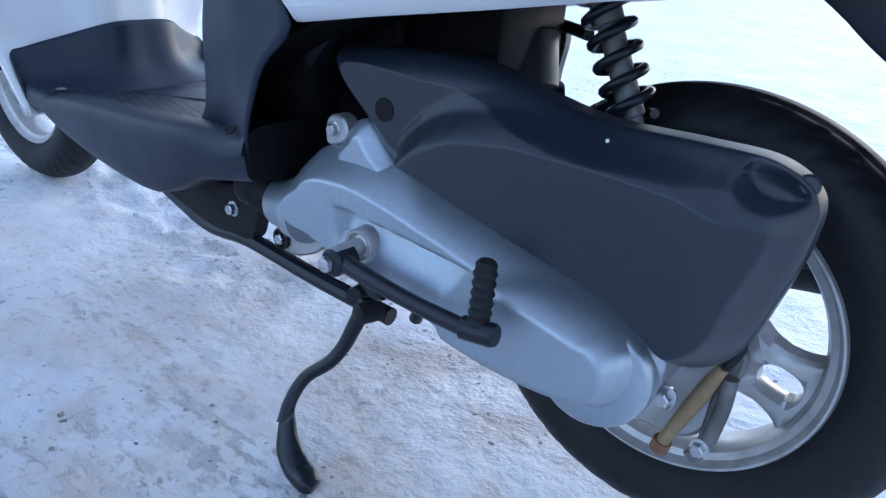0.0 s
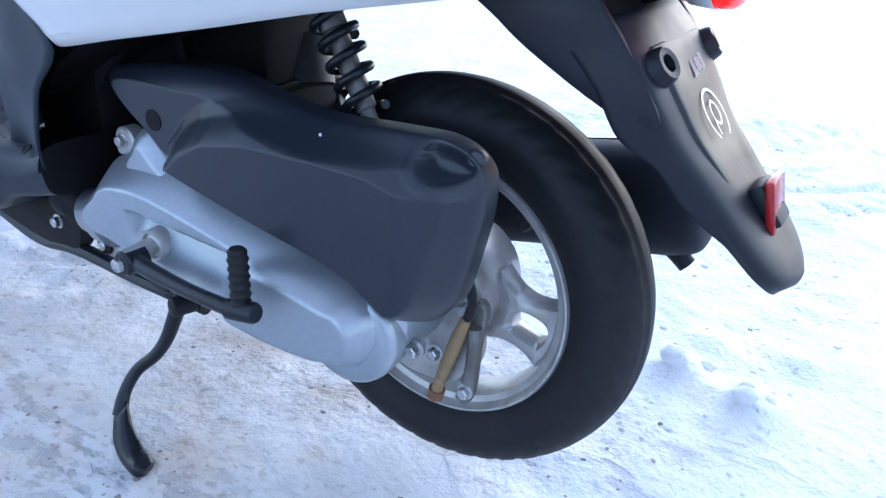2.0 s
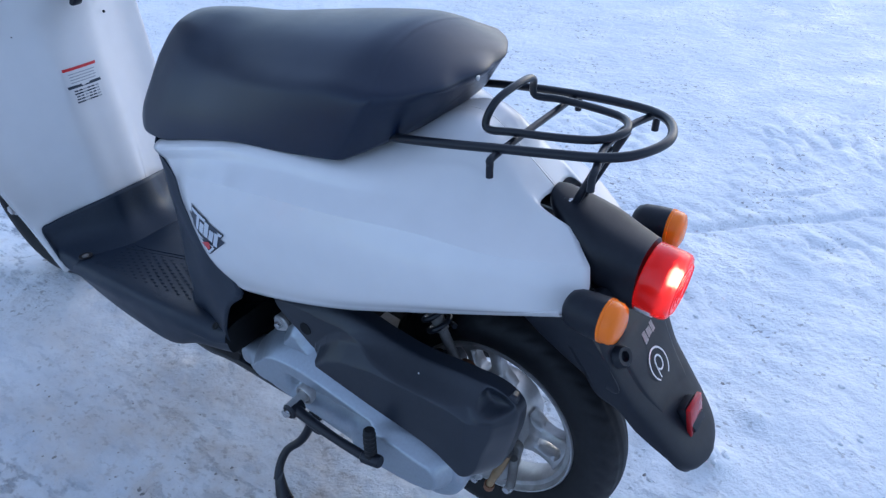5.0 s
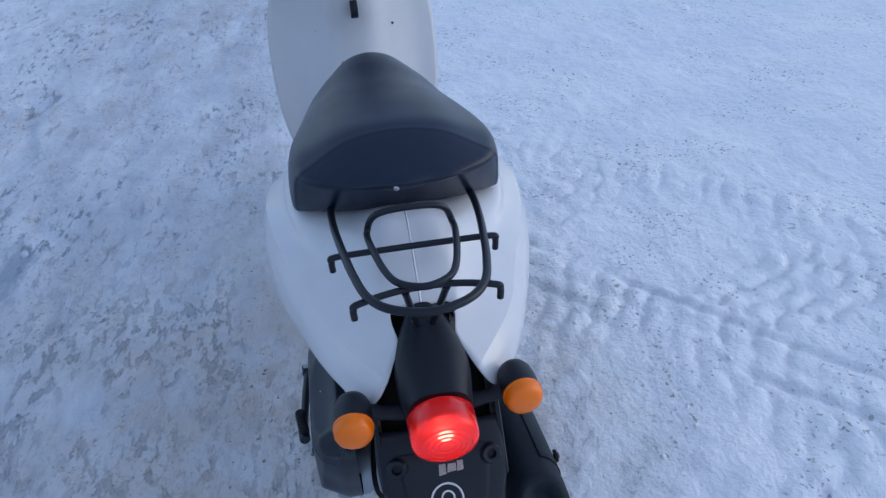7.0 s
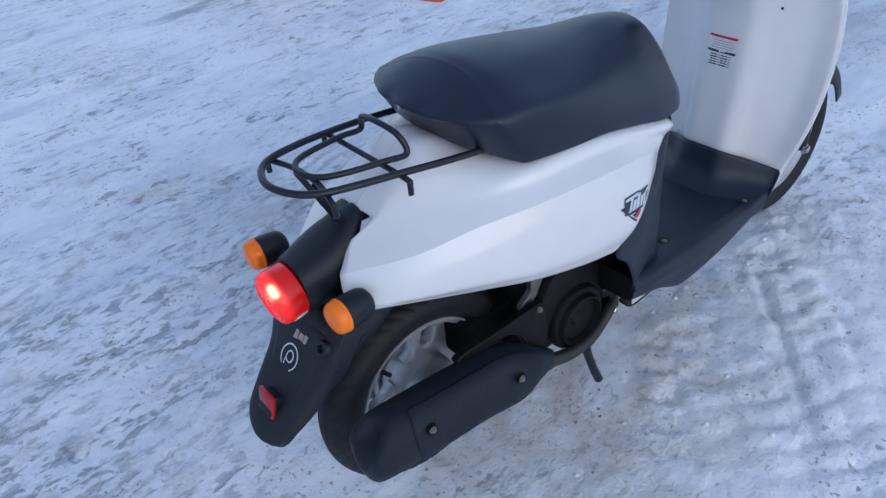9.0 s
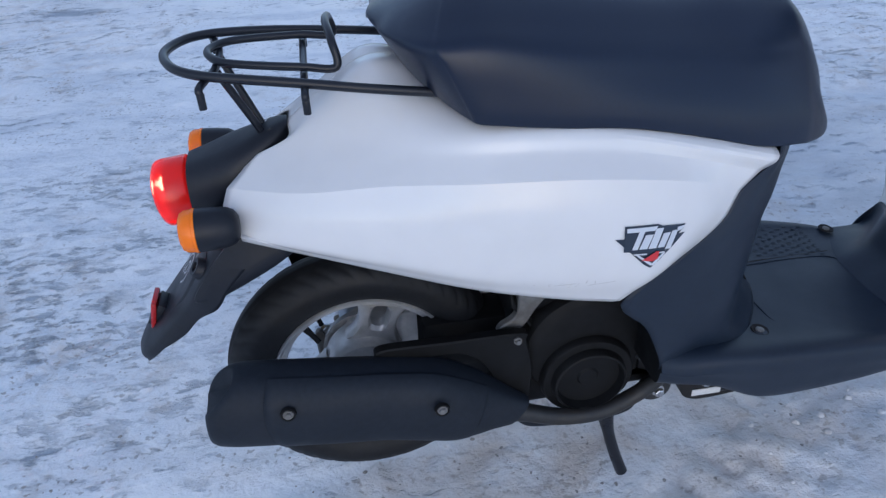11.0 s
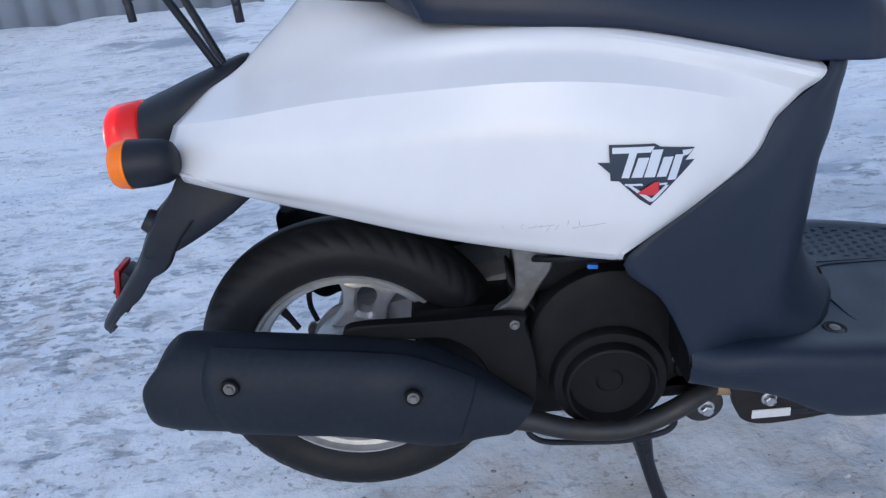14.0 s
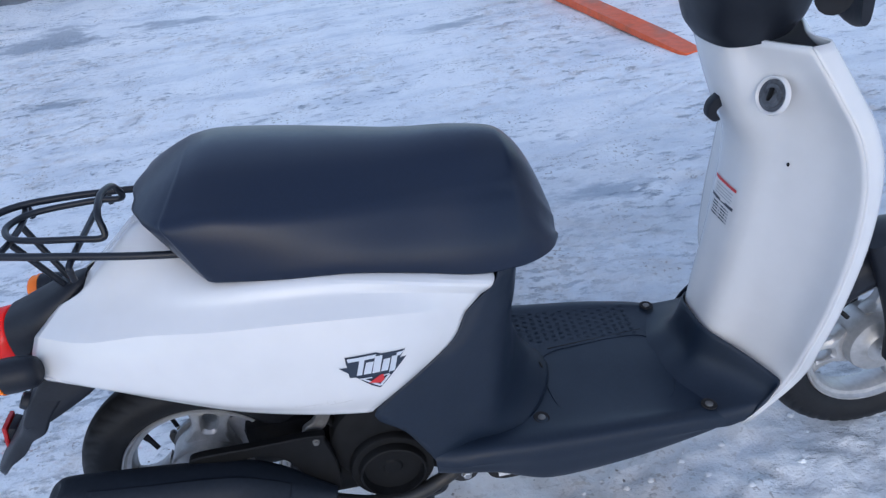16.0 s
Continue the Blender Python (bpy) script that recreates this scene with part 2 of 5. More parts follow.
    for cx, cy, rx, ry in ((-1.62, 4.0, 0.50, 0.20), (1.04, 1.03, 0.20, 0.07), (0.92, 3.06, 0.24, 0.08), (-1.12, 2.82, 0.16, 0.07), (-0.70, 4.05, 0.40, 0.09)):
        at = n.new("ShaderNodeMapping")
        at.inputs["Location"].default_value = (-cx / rx, -cy / ry, 0)
        at.inputs["Scale"].default_value = (1 / rx, 1 / ry, 0)
        l.new(co.outputs["Object"], at.inputs["Vector"])
        far_off = n.new("ShaderNodeVectorMath")
        far_off.operation = "LENGTH"
        l.new(at.outputs[0], far_off.inputs[0])
        base = mix(ramp(calc("ADD", far_off.outputs["Value"], rough_edge), 0.45, 1.05, 0.75, 0.0), base, (0.26, 0.31, 0.38))
    l.new(base, b.inputs["Base Color"])
    l.new(ramp(noise_at(6.0), 0.4, 0.62, 0.75, 0.42), b.inputs["Roughness"])
    p = n.new("ShaderNodeBump")
    p.inputs["Strength"].default_value, p.inputs["Distance"].default_value = 1.0, 0.0125
    relief = calc("ADD", calc("ADD", calc("MULTIPLY", noise_at(45.0, 5, 0.6), 0.46), calc("MULTIPLY", noise_at(130.0, 4, 0.6), 0.13)), noise_at(14.0, 5))
    relief = calc("SUBTRACT", relief, calc("MULTIPLY", calc("ADD", marks, calc("MULTIPLY", pits, 0.5)), 0.45))
    l.new(relief, p.inputs["Height"])
    l.new(p.outputs[0], b.inputs["Normal"])
    return m


SNOW = snow_material()


# ---- shape helpers ----
def curve(points, n, closed=False):
    """n points along a smooth line through the given ones, spaced evenly by parameter."""
    p = np.array(points, float)
    k = len(p)
    spans = k if closed else k - 1
    out = []
    for i in range(n):
        u = i * spans / (n if closed else n - 1)
        j = min(int(u), spans - 1)
        f = u - j
        if closed:
            a, b, c, d = p[(j - 1) % k], p[j], p[(j + 1) % k], p[(j + 2) % k]
        else:
            b, c = p[j], p[j + 1]
            a = p[j - 1] if j else 2 * b - c
            d = p[j + 2] if j + 2 < k else 2 * c - b
        out.append(0.5 * (2 * b + (c - a) * f + (2 * a - 5 * b + 4 * c - d) * f**2 + (3 * b - a - 3 * c + d) * f**3))
    return np.array(out)


def skin(bm, rows, ring=False, loop=False, caps=False, slot=0):
    """Faces between rows of points. ring: each row closes on itself; loop: the last row joins the first."""
    made = [[bm.verts.new(tuple(float(c) for c in q)) for q in row] for row in rows]
    nr, nc = len(made), len(made[0])
    for i in range(nr if loop else nr - 1):
        a, b = made[i], made[(i + 1) % nr]
        for j in range(nc if ring else nc - 1):
            k = (j + 1) % nc
            try:
                bm.faces.new((a[j], a[k], b[k], b[j])).material_index = slot
            except ValueError:
                pass
    if caps:
        bm.faces.new(made[0][::-1]).material_index = slot
        bm.faces.new(made[-1]).material_index = slot
    return bm


def loft(sections, nu, nv, ring=False, caps=False, bm=None):
    """A smooth skin through sections with the same number of points."""
    rows = [curve(s, nv, ring) for s in sections]
    cols = np.array(rows)
    grid = np.stack([curve(cols[:, j], nu) for j in range(cols.shape[1])], 1)
    return skin(bm or bmesh.new(), grid, ring=ring, caps=caps)


def tube(points, r, bm=None, sides=10, n=None, closed=False, radii=None):
    """A round bar along a smooth line."""
    bm = bm or bmesh.new()
    line = curve(points, n or max(2, 6 * (len(points) - 1)), closed) if len(points) > 2 else np.array(points, float)
    rr = np.interp(np.linspace(0, 1, len(line)), np.linspace(0, 1, len(radii)), radii) if radii else [r] * len(line)
    rows, up = [], None
    for i, q in enumerate(line):
        if closed:
            d = line[(i + 1) % len(line)] - line[i - 1]
        else:
            d = line[min(i + 1, len(line) - 1)] - line[max(i - 1, 0)]
        d = Vector(d).normalized()
        if up is None:
            up = d.orthogonal().normalized()
        up = (up - d * up.dot(d)).normalized()
        side = d.cross(up)
        rows.append([Vector(q) + float(rr[i]) * (math.cos(a) * up + math.sin(a) * side) for a in (2 * math.pi * s / sides for s in range(sides))])
    return skin(bm, rows, ring=True, loop=closed, caps=not closed)


def lathe(profile, origin, axis, n=32, bm=None, close=False):
    """Turns (along, radius) pairs about an axis from origin."""
    bm = bm or bmesh.new()
    d = Vector(axis).normalized()
    u = d.orthogonal().normalized()
    v = d.cross(u)
    o = Vector(origin)
    rows = [[o + d * a + r * (math.cos(t) * u + math.sin(t) * v) for t in (2 * math.pi * k / n for k in range(n))] for a, r in profile]
    return skin(bm, rows, ring=True, caps=not close, loop=close)


def pillow(outline, layers, n=64, axis="y", bm=None, back=True, smooth=True):
    """A cushion-like casing: an outline in the x-z plane, drawn in by (inset, depth) layer by layer."""
    bm = bm or bmesh.new()
    p = curve(outline, n, True) if smooth else np.array(outline, float)
    area = sum(p[i][0] * p[(i + 1) % len(p)][1] - p[(i + 1) % len(p)][0] * p[i][1] for i in range(len(p)))
    t = np.roll(p, -1, 0) - np.roll(p, 1, 0)
    t /= np.linalg.norm(t, axis=1)[:, None] + 1e-9
    inward = np.stack([-t[:, 1], t[:, 0]], 1) * (1 if area > 0 else -1)
    rows = []
    for inset, y in layers:
        q = p + inward * inset
        rows.append([(a, y, c) for a, c in q])
    return skin(bm, rows, ring=True, caps=True)


def dome(outline, spine, inner, edge, rise, fillet, extra=None, n=120, rows=26, soft=0.55):
    """A casing over an outline in the x-z plane: walls from depth inner to edge, then a face that rounds over within the fillet
    up to edge + rise. extra(x, z) adds the moulded relief. The face closes on a spine of two points."""
    p = curve(outline, n, True)
    a, b = np.array(spine[0], float), np.array(spine[1], float)
    f = np.clip(((p - a) @ (b - a)) / ((b - a) @ (b - a)), 0, 1)
    q = a + f[:, None] * (b - a)
    far = np.linalg.norm(p - q, axis=1)
    sign = 1 if edge > inner else -1
    out = [[(x, inner, z) for x, z in p]]
    for k in range(rows):
        u = (k / (rows - 1)) ** 1.5
        row = []
        for (x0, z0), (x1, z1), d in zip(p, q, far):
            x, z = x0 + (x1 - x0) * u, z0 + (z1 - z0) * u
            w = min(1.0, u * d / fillet)
            y = rise * (soft * math.sqrt(max(0.0, 1 - (1 - w) ** 2)) + (1 - soft) * min(1.0, w * 1.12))
            row.append((x, edge + sign * (y + (extra(x, z) * w if extra else 0.0)), z))
        out.append(row)
    return skin(bmesh.new(), out, ring=True)


def step(a, b, x):
    t = min(1.0, max(0.0, (x - a) / (b - a)))
    return t * t * (3 - 2 * t)


def box(bm, centre, size, m=None, bevel=0.0):
    """A box, its edges rounded."""
    b = bmesh.new()
    bmesh.ops.create_cube(b, size=1.0)
    bmesh.ops.scale(b, vec=size, verts=b.verts)
    if bevel:
        bmesh.ops.bevel(b, geom=b.edges[:], offset=bevel, segments=2, affect="EDGES", profile=0.5)
    mat = Matrix.Translation(centre) @ (m.to_4x4() if m else Matrix())
    b.transform(mat)
    return join(bm, b)


def join(bm, other):
    """Adds another bmesh to bm."""
    look_up = {v: bm.verts.new(v.co) for v in other.verts}
    for f in other.faces:
        bm.faces.new([look_up[v] for v in f.verts]).material_index = f.material_index
    other.free()
    return bm


def hexbolt(at, axis, r=0.006, h=0.005, bm=None):
    """A flanged bolt head with six sides."""
    bm = lathe([(-0.002, r * 1.35), (0.001, r * 1.35), (0.0015, r * 1.05)], at, axis, 16, bm)
    d = Vector(axis).normalized()
    return lathe([(0.001, r), (h, r), (h + 0.001, r * 0.8)], at, d, 6, bm)


def finish(name, bm, mats, angle=35):
    bmesh.ops.recalc_face_normals(bm, faces=bm.faces[:])
    me = bpy.data.meshes.new(name)
    bm.to_mesh(me)
    bm.free()
    for m in mats if isinstance(mats, (list, tuple)) else [mats]:
        me.materials.append(m)
    me.shade_smooth()
    me.set_sharp_from_angle(angle=radians(angle))
    return me


def part(name, bm, mats, parent, label="", angle=35, shell=0.0):
    """Links a bmesh as one mesh object under a thing or a part."""
    ob = new(name, finish(name, bm, mats, angle))
    ob.parent = parent
    if shell:
        s = ob.modifiers.new("shell", "SOLIDIFY")
        s.thickness, s.offset = shell, 0.0
    return tagged(ob, label) if label else ob


def thing(name, label, category, kind="", at=(0, 0, 0)):
    ob = new(name)
    ob.location = at
    ob.empty_display_size = 0.1
    return tagged(ob, label, category, kind=kind)


def mirrored(points):
    return [[(x, -y, z) for x, y, z in row] for row in points]


# ---- ground ----
def ground():
    """Trodden snow: one sheet to the horizon, finer where the scooter stands, with ruts and tyre prints."""
    def lines(centre, fine, step, far):
        out, x = [], -fine
        while x <= fine + 1e-6:
            out.append(x)
            x += step
        grow = step
        while out[-1] < far:
            grow *= 1.22
            out.append(out[-1] + grow)
        left = [-v for v in out if v > fine + 1e-6]
        return [centre + v for v in left[::-1] + out]

    def height(x, y):
        near = min(1.0, max(0.0, (math.hypot(x - 0.5, y) - 0.05) / 1.2))
        h = 0.006 * noise.fractal((x * 5, y * 5, 0.3), 1.0, 2.0, 4) + 0.010 * noise.noise((x * 1.4, y * 1.4, 4.0))
        h += 0.0045 * max(0.0, noise.noise((x * 17, y * 17, 2.0))) * (0.6 + 0.8 * near)
        # broad lug prints of a heavy tyre, running askew on the scooter's right
        if y < -0.05 and x > -0.9:
            along, across = 0.72 * x + 0.69 * y, -0.69 * x + 0.72 * y
            across += 0.02 * noise.noise((along * 2, 3.0, 1.0))
            if -1.60 < across < -0.32:
                a = across + 0.022 * noise.noise((along * 4, across * 4, 21.0))
                col = math.floor(a / 0.100)
                u = a / 0.100 - col
                b = along + 0.012 * math.sin(u * 3.1 + col) + 0.034 * noise.noise((x * 6, y * 6, 5.0)) + (0.041 if col % 2 else 0.0)
                v = (b / 0.070) % 1.0
                worn = min(1.0, max(0.0, 0.55 + 1.5 * noise.noise((x * 3.1, y * 3.1, 9.0)))) * step(-0.32, -0.46, across) * step(-1.60, -1.35, across)
                block = (math.sin(math.pi * u) * math.sin(math.pi * v)) ** 0.35
                cut = step(0.16, 0.03, min(v, 1 - v)) * step(0.30, 0.55, 0.55 + noise.noise((x * 8, y * 8, 17.0)))
                h += worn * (0.0084 * block - 0.0066 * cut + 0.006 * noise.noise((x * 18, y * 18, 3.0)))
            for seam in (-0.735, -0.872):
                h -= 0.013 * step(0.018, 0.004, abs(across - seam)) * step(0.35, 0.6, 0.5 + noise.noise((along * 3.3, seam * 9, 0.0)))
        # crumbled snow pushed up beside the front wheel and behind the rear one
        if 0.45 < x < 1.3 and -0.45 < y < 0.15:
            k = step(0.45, 0.65, x) * step(1.3, 1.1, x) * step(-0.45, -0.25, y) * step(0.15, 0.0, y)
            h += k * (0.010 * noise.noise((x * 24, y * 24, 8.0)) + 0.016 * max(0.0, noise.noise((x * 9, y * 9, 2.0))))
        for cx, cy, r, up in ((-0.166, -0.32, 0.035, 0.022), (-0.267, -0.294, 0.040, 0.026), (-0.19, -0.41, 0.030, 0.015), (-0.31, -0.44, 0.024, 0.012)):
            d = math.hypot(x - cx, y - cy)
            if d < 3 * r:
                h += up * math.exp(-((d / r) ** 2)) * (1 + 0.8 * noise.noise((x * 40, y * 40, 6.0)))
        # a trail of dents on the other side
        if y > 0.3:
            c = 0.93 + 0.22 * (x - 0.7)
            h -= 0.016 * step(0.16, 0.04, abs(y - c)) * step(0.10, 0.45, noise.noise((x * 4.2, y * 7.0, 11.0)))
            c = 0.50 + 0.25 * (x - 0.5)
            h -= 0.008 * step(0.12, 0.03, abs(y - c)) * step(0.05, 0.4, noise.noise((x * 7.2, y * 9.0, 13.0)))
        # a narrow double rut on the far side
        c = 1.25 + 0.62 * (x - 0.8)
        for off in (-0.025, 0.025):
            d = abs(y - c - off)
            if d < 0.02:
                h -= 0.007 * (1 - d / 0.02) * (0.6 + 0.8 * noise.noise((x * 12, y * 12, 1.0)))
        # bank at the foot of the fence
        if y > 3.6 and x < -0.2:
            k = min(1.0, (y - 3.6) / 1.2) * min(1.0, (-0.2 - x) / 1.0)
            h += k * (0.10 + 0.05 * noise.noise((x * 3, y * 3, 7.0)) + 0.03 * noise.noise((x * 9, y * 9, 7.0)))
        return h * (1.0 if math.hypot(x, y) < 30 else 0.3)

    xs, ys = lines(0.5, 1.75, 0.0105, 900), lines(0.0, 1.75, 0.0105, 900)
    co = [(x, y, height(x, y)) for x in xs for y in ys]
    nx, ny = len(xs), len(ys)
    faces = [(i * ny + j, (i + 1) * ny + j, (i + 1) * ny + j + 1, i * ny + j + 1) for i in range(nx - 1) for j in range(ny - 1)]
    me = bpy.data.meshes.new("ground")
    me.from_pydata(co, [], faces)
    me.materials.append(SNOW)
    me.shade_smooth()
    tagged(new("ground", me), "trodden bluish snow with grit and tyre prints", "snow", kind="structure")
    # crumbs and lumps of loose snow
    rng = random.Random(11)
    bm = bmesh.new()
    spots = [(rng.uniform(0.62, 1.08), rng.gauss(-0.09, 0.08), rng.choice((0.003, 0.004, 0.006))) for _ in range(24)]
    spots += [(rng.uniform(-0.5, 0.6), rng.choice((-1, 1)) * rng.uniform(0.1, 0.9), rng.uniform(0.002, 0.006)) for _ in range(70)]
    spots += [(-0.163, -0.312, 0.017), (-0.260, -0.278, 0.014), (-0.285, -0.305, 0.009), (-0.20, -0.345, 0.010)]
    for x, y, r in spots:
        b = bmesh.new()
        bmesh.ops.create_icosphere(b, subdivisions=2, radius=1.0)
        for v in b.verts:
            k = 1 + 0.35 * noise.noise(v.co * 1.6 + Vector((x * 40, y * 40, 0))) + 0.12 * noise.noise(v.co * 5 + Vector((x, y * 30, 3)))
            v.co = Vector((x + v.co.x * r * k * 1.2, y + v.co.y * r * k, height(x, y) + 0.05 * r + v.co.z * r * k * 0.75))
        join(bm, b)
    # dark grit pressed into the snow round the scooter
    grit = bmesh.new()
    for k in range(380):
        x = rng.gauss(0.22, 0.34)
        y = rng.choice((-1, -1, 1, 1, 1)) * abs(rng.gauss(0.0, 0.26)) + 0.02
        r = rng.choice((0.0011, 0.0014, 0.0018, 0.0022, 0.0028, 0.0038))
        if noise.noise((x * 5, y * 5, 31.0)) < -0.05:
            continue
        b = bmesh.new()
        bmesh.ops.create_icosphere(b, subdivisions=1, radius=1.0)
        turn = rng.uniform(0, 3.14)
        for v in b.verts:
            q = 1 + 0.75 * noise.noise(v.co * 1.8 + Vector((x * 60, y * 60, 5.0)))
            dx, dy = v.co.x * r * q * 1.25, v.co.y * r * q * 0.95
            v.co = Vector((x + dx * math.cos(turn) - dy * math.sin(turn), y + dx * math.sin(turn) + dy * math.cos(turn), height(x, y) + v.co.z * r * 0.28 * q))
        join(grit, b)
    tagged(new("grit", finish("grit", grit, GRIT, 60)), "brown grit pressed into the trodden snow", "grit", kind="stuff")
    tagged(new("snow_clump", finish("snow_clump", bm, SNOW, 60)), "loose clumps of white snow on the ground", "snow", kind="stuff")


ground()


# ---- scooter ----
scooter = thing("motor_scooter", "white motor scooter with black seat and lit tail lamp on snow", "scooter")
AXLE = 0.226


def side_panel(sign, name):
    """White rear body side: bottom lip, bulge, crease, shoulder under the seat, deck to the centre line."""
    st = [
        [(-0.122, 0.100, 0.520), (-0.136, 0.086, 0.533), (-0.140, 0.070, 0.548), (-0.133, 0.056, 0.568), (-0.098, 0.036, 0.595), (-0.058, 0.0003, 0.618)],
        [(-0.055, 0.117, 0.503), (-0.059, 0.130, 0.528), (-0.056, 0.129, 0.558), (-0.047, 0.118, 0.586), (-0.035, 0.070, 0.615), (-0.020, 0.0003, 0.648)],
        [(0.035, 0.149, 0.487), (0.034, 0.165, 0.520), (0.036, 0.164, 0.562), (0.042, 0.148, 0.600), (0.048, 0.097, 0.638), (0.045, 0.0003, 0.690)],
        [(0.130, 0.176, 0.467), (0.130, 0.194, 0.508), (0.132, 0.194, 0.566), (0.134, 0.180, 0.609), (0.138, 0.138, 0.649), (0.130, 0.0003, 0.668)],
        [(0.220, 0.189, 0.449), (0.222, 0.208, 0.498), (0.222, 0.209, 0.564), (0.224, 0.196, 0.611), (0.226, 0.148, 0.648), (0.220, 0.0003, 0.654)],
        [(0.285, 0.190, 0.435), (0.300, 0.211, 0.492), (0.304, 0.209, 0.553), (0.306, 0.194, 0.600), (0.306, 0.149, 0.637), (0.300, 0.0003, 0.644)],
        [(0.297, 0.1890, 0.433), (0.336, 0.203, 0.484), (0.368, 0.195, 0.537), (0.386, 0.177, 0.577), (0.404, 0.149, 0.610), (0.404, 0.0003, 0.615)],
        [(0.301, 0.1885, 0.432), (0.368, 0.181, 0.482), (0.421, 0.165, 0.513), (0.445, 0.153, 0.547), (0.490, 0.142, 0.583), (0.490, 0.0003, 0.590)],
    ]

    if sign < 0:
        st = mirrored(st)
    k = (0.2, 0.5, 0.8, 1, 1, 1, 0.8, 0.2)
    st = [[r[0], r[1], r[2], (r[3][0], r[3][1] + sign * 0.002 * f, r[3][2]), r[4], r[5]] for r, f in zip(st, k)]
    # turned-in lip along the lower edge, the side up to the crease, the shoulder above it
    edge = [(r[0][0], r[0][1] + sign * 0.0035, r[0][2] + 0.011) for r in st]
    lip = [[(r[0][0], r[0][1] - sign * 0.018, r[0][2] + 0.006), (r[0][0], r[0][1] - sign * 0.007, r[0][2]), e] for r, e in zip(st, edge)]
    lower = [[e, r[1], r[2], r[3]] for r, e in zip(st, edge)]
    upper = [[r[3], tuple(0.5 * a + 0.5 * c + d for a, c, d in zip(r[3], r[4], (0, -sign * 0.0020 * f, -0.0015 * f))), r[4], (r[5][0], sign * 0.040, r[5][2] - 0.0035), (r[5][0], -sign * 0.0018, r[5][2] - 0.0002)] for r, f in zip(st, k)]
    bm = loft(lip, 64, 7)
    loft(lower, 64, 29, bm=bm)
    loft(upper, 64, 31, bm=bm)
    bmesh.ops.remove_doubles(bm, verts=bm.verts[:], dist=0.00005)
    tree = BVHTree.FromBMesh(bm)
    return part(name, bm, WHITE, scooter, "white painted side panel", angle=17, shell=0.003), tree


panel_left, tree_left = side_panel(1, "side_panel")
panel_right, tree_right = side_panel(-1, "side_panel")


def under_seat_cover():
    """Grey cover below the seat's front, flowing down into the floorboard."""
    lv = [
        [(0.496, 0.118, 0.604), (0.508, 0.106, 0.604), (0.526, 0.080, 0.604), (0.538, 0.0, 0.604)],
        [(0.492, 0.143, 0.580), (0.506, 0.130, 0.580), (0.530, 0.095, 0.580), (0.546, 0.0, 0.580)],
        [(0.446, 0.154, 0.547), (0.479, 0.147, 0.547), (0.522, 0.105, 0.548), (0.542, 0.0, 0.549)],
        [(0.422, 0.1655, 0.513), (0.462, 0.156, 0.514), (0.515, 0.111, 0.516), (0.537, 0.0, 0.517)],
        [(0.369, 0.1815, 0.482), (0.434, 0.167, 0.484), (0.505, 0.118, 0.488), (0.530, 0.0, 0.488)],
        [(0.302, 0.1885, 0.432), (0.400, 0.177, 0.432), (0.494, 0.128, 0.432), (0.527, 0.0, 0.432)],
        [(0.337, 0.1875, 0.388), (0.405, 0.175, 0.388), (0.485, 0.137, 0.388), (0.532, 0.0, 0.388)],
        [(0.360, 0.1835, 0.340), (0.415, 0.168, 0.340), (0.483, 0.137, 0.340), (0.549, 0.0, 0.338)],
        [(0.370, 0.1790, 0.312), (0.425, 0.158, 0.312), (0.496, 0.132, 0.312), (0.566, 0.0, 0.312)],
        [(0.373, 0.1740, 0.292), (0.432, 0.150, 0.290), (0.522, 0.122, 0.288), (0.586, 0.0, 0.286)],
    ]
    lv = [row + [(x, -y, z) for x, y, z in row[-2::-1]] for row in lv]
    ob = part("under_seat_cover", loft(lv, 40, 41), GREY, scooter, "dark grey textured plastic cover below the seat", angle=50, shell=0.003)
    for s in (1,):
        part("plug", lathe([(0, 0.0065), (0.001, 0.0065), (0.0015, 0.004), (0.0005, 0.003)], (0.398, s * 0.1765, 0.3165), (0.15, s * 0.6, 0.8), 14), DEEP_BLACK, ob)
    part("plug", lathe([(0, 0.006), (0.002, 0.0055), (0.003, 0.003)], (0.571, -0.018, 0.303), (1, 0, 0.4), 12), DEEP_BLACK, ob)


under_seat_cover()


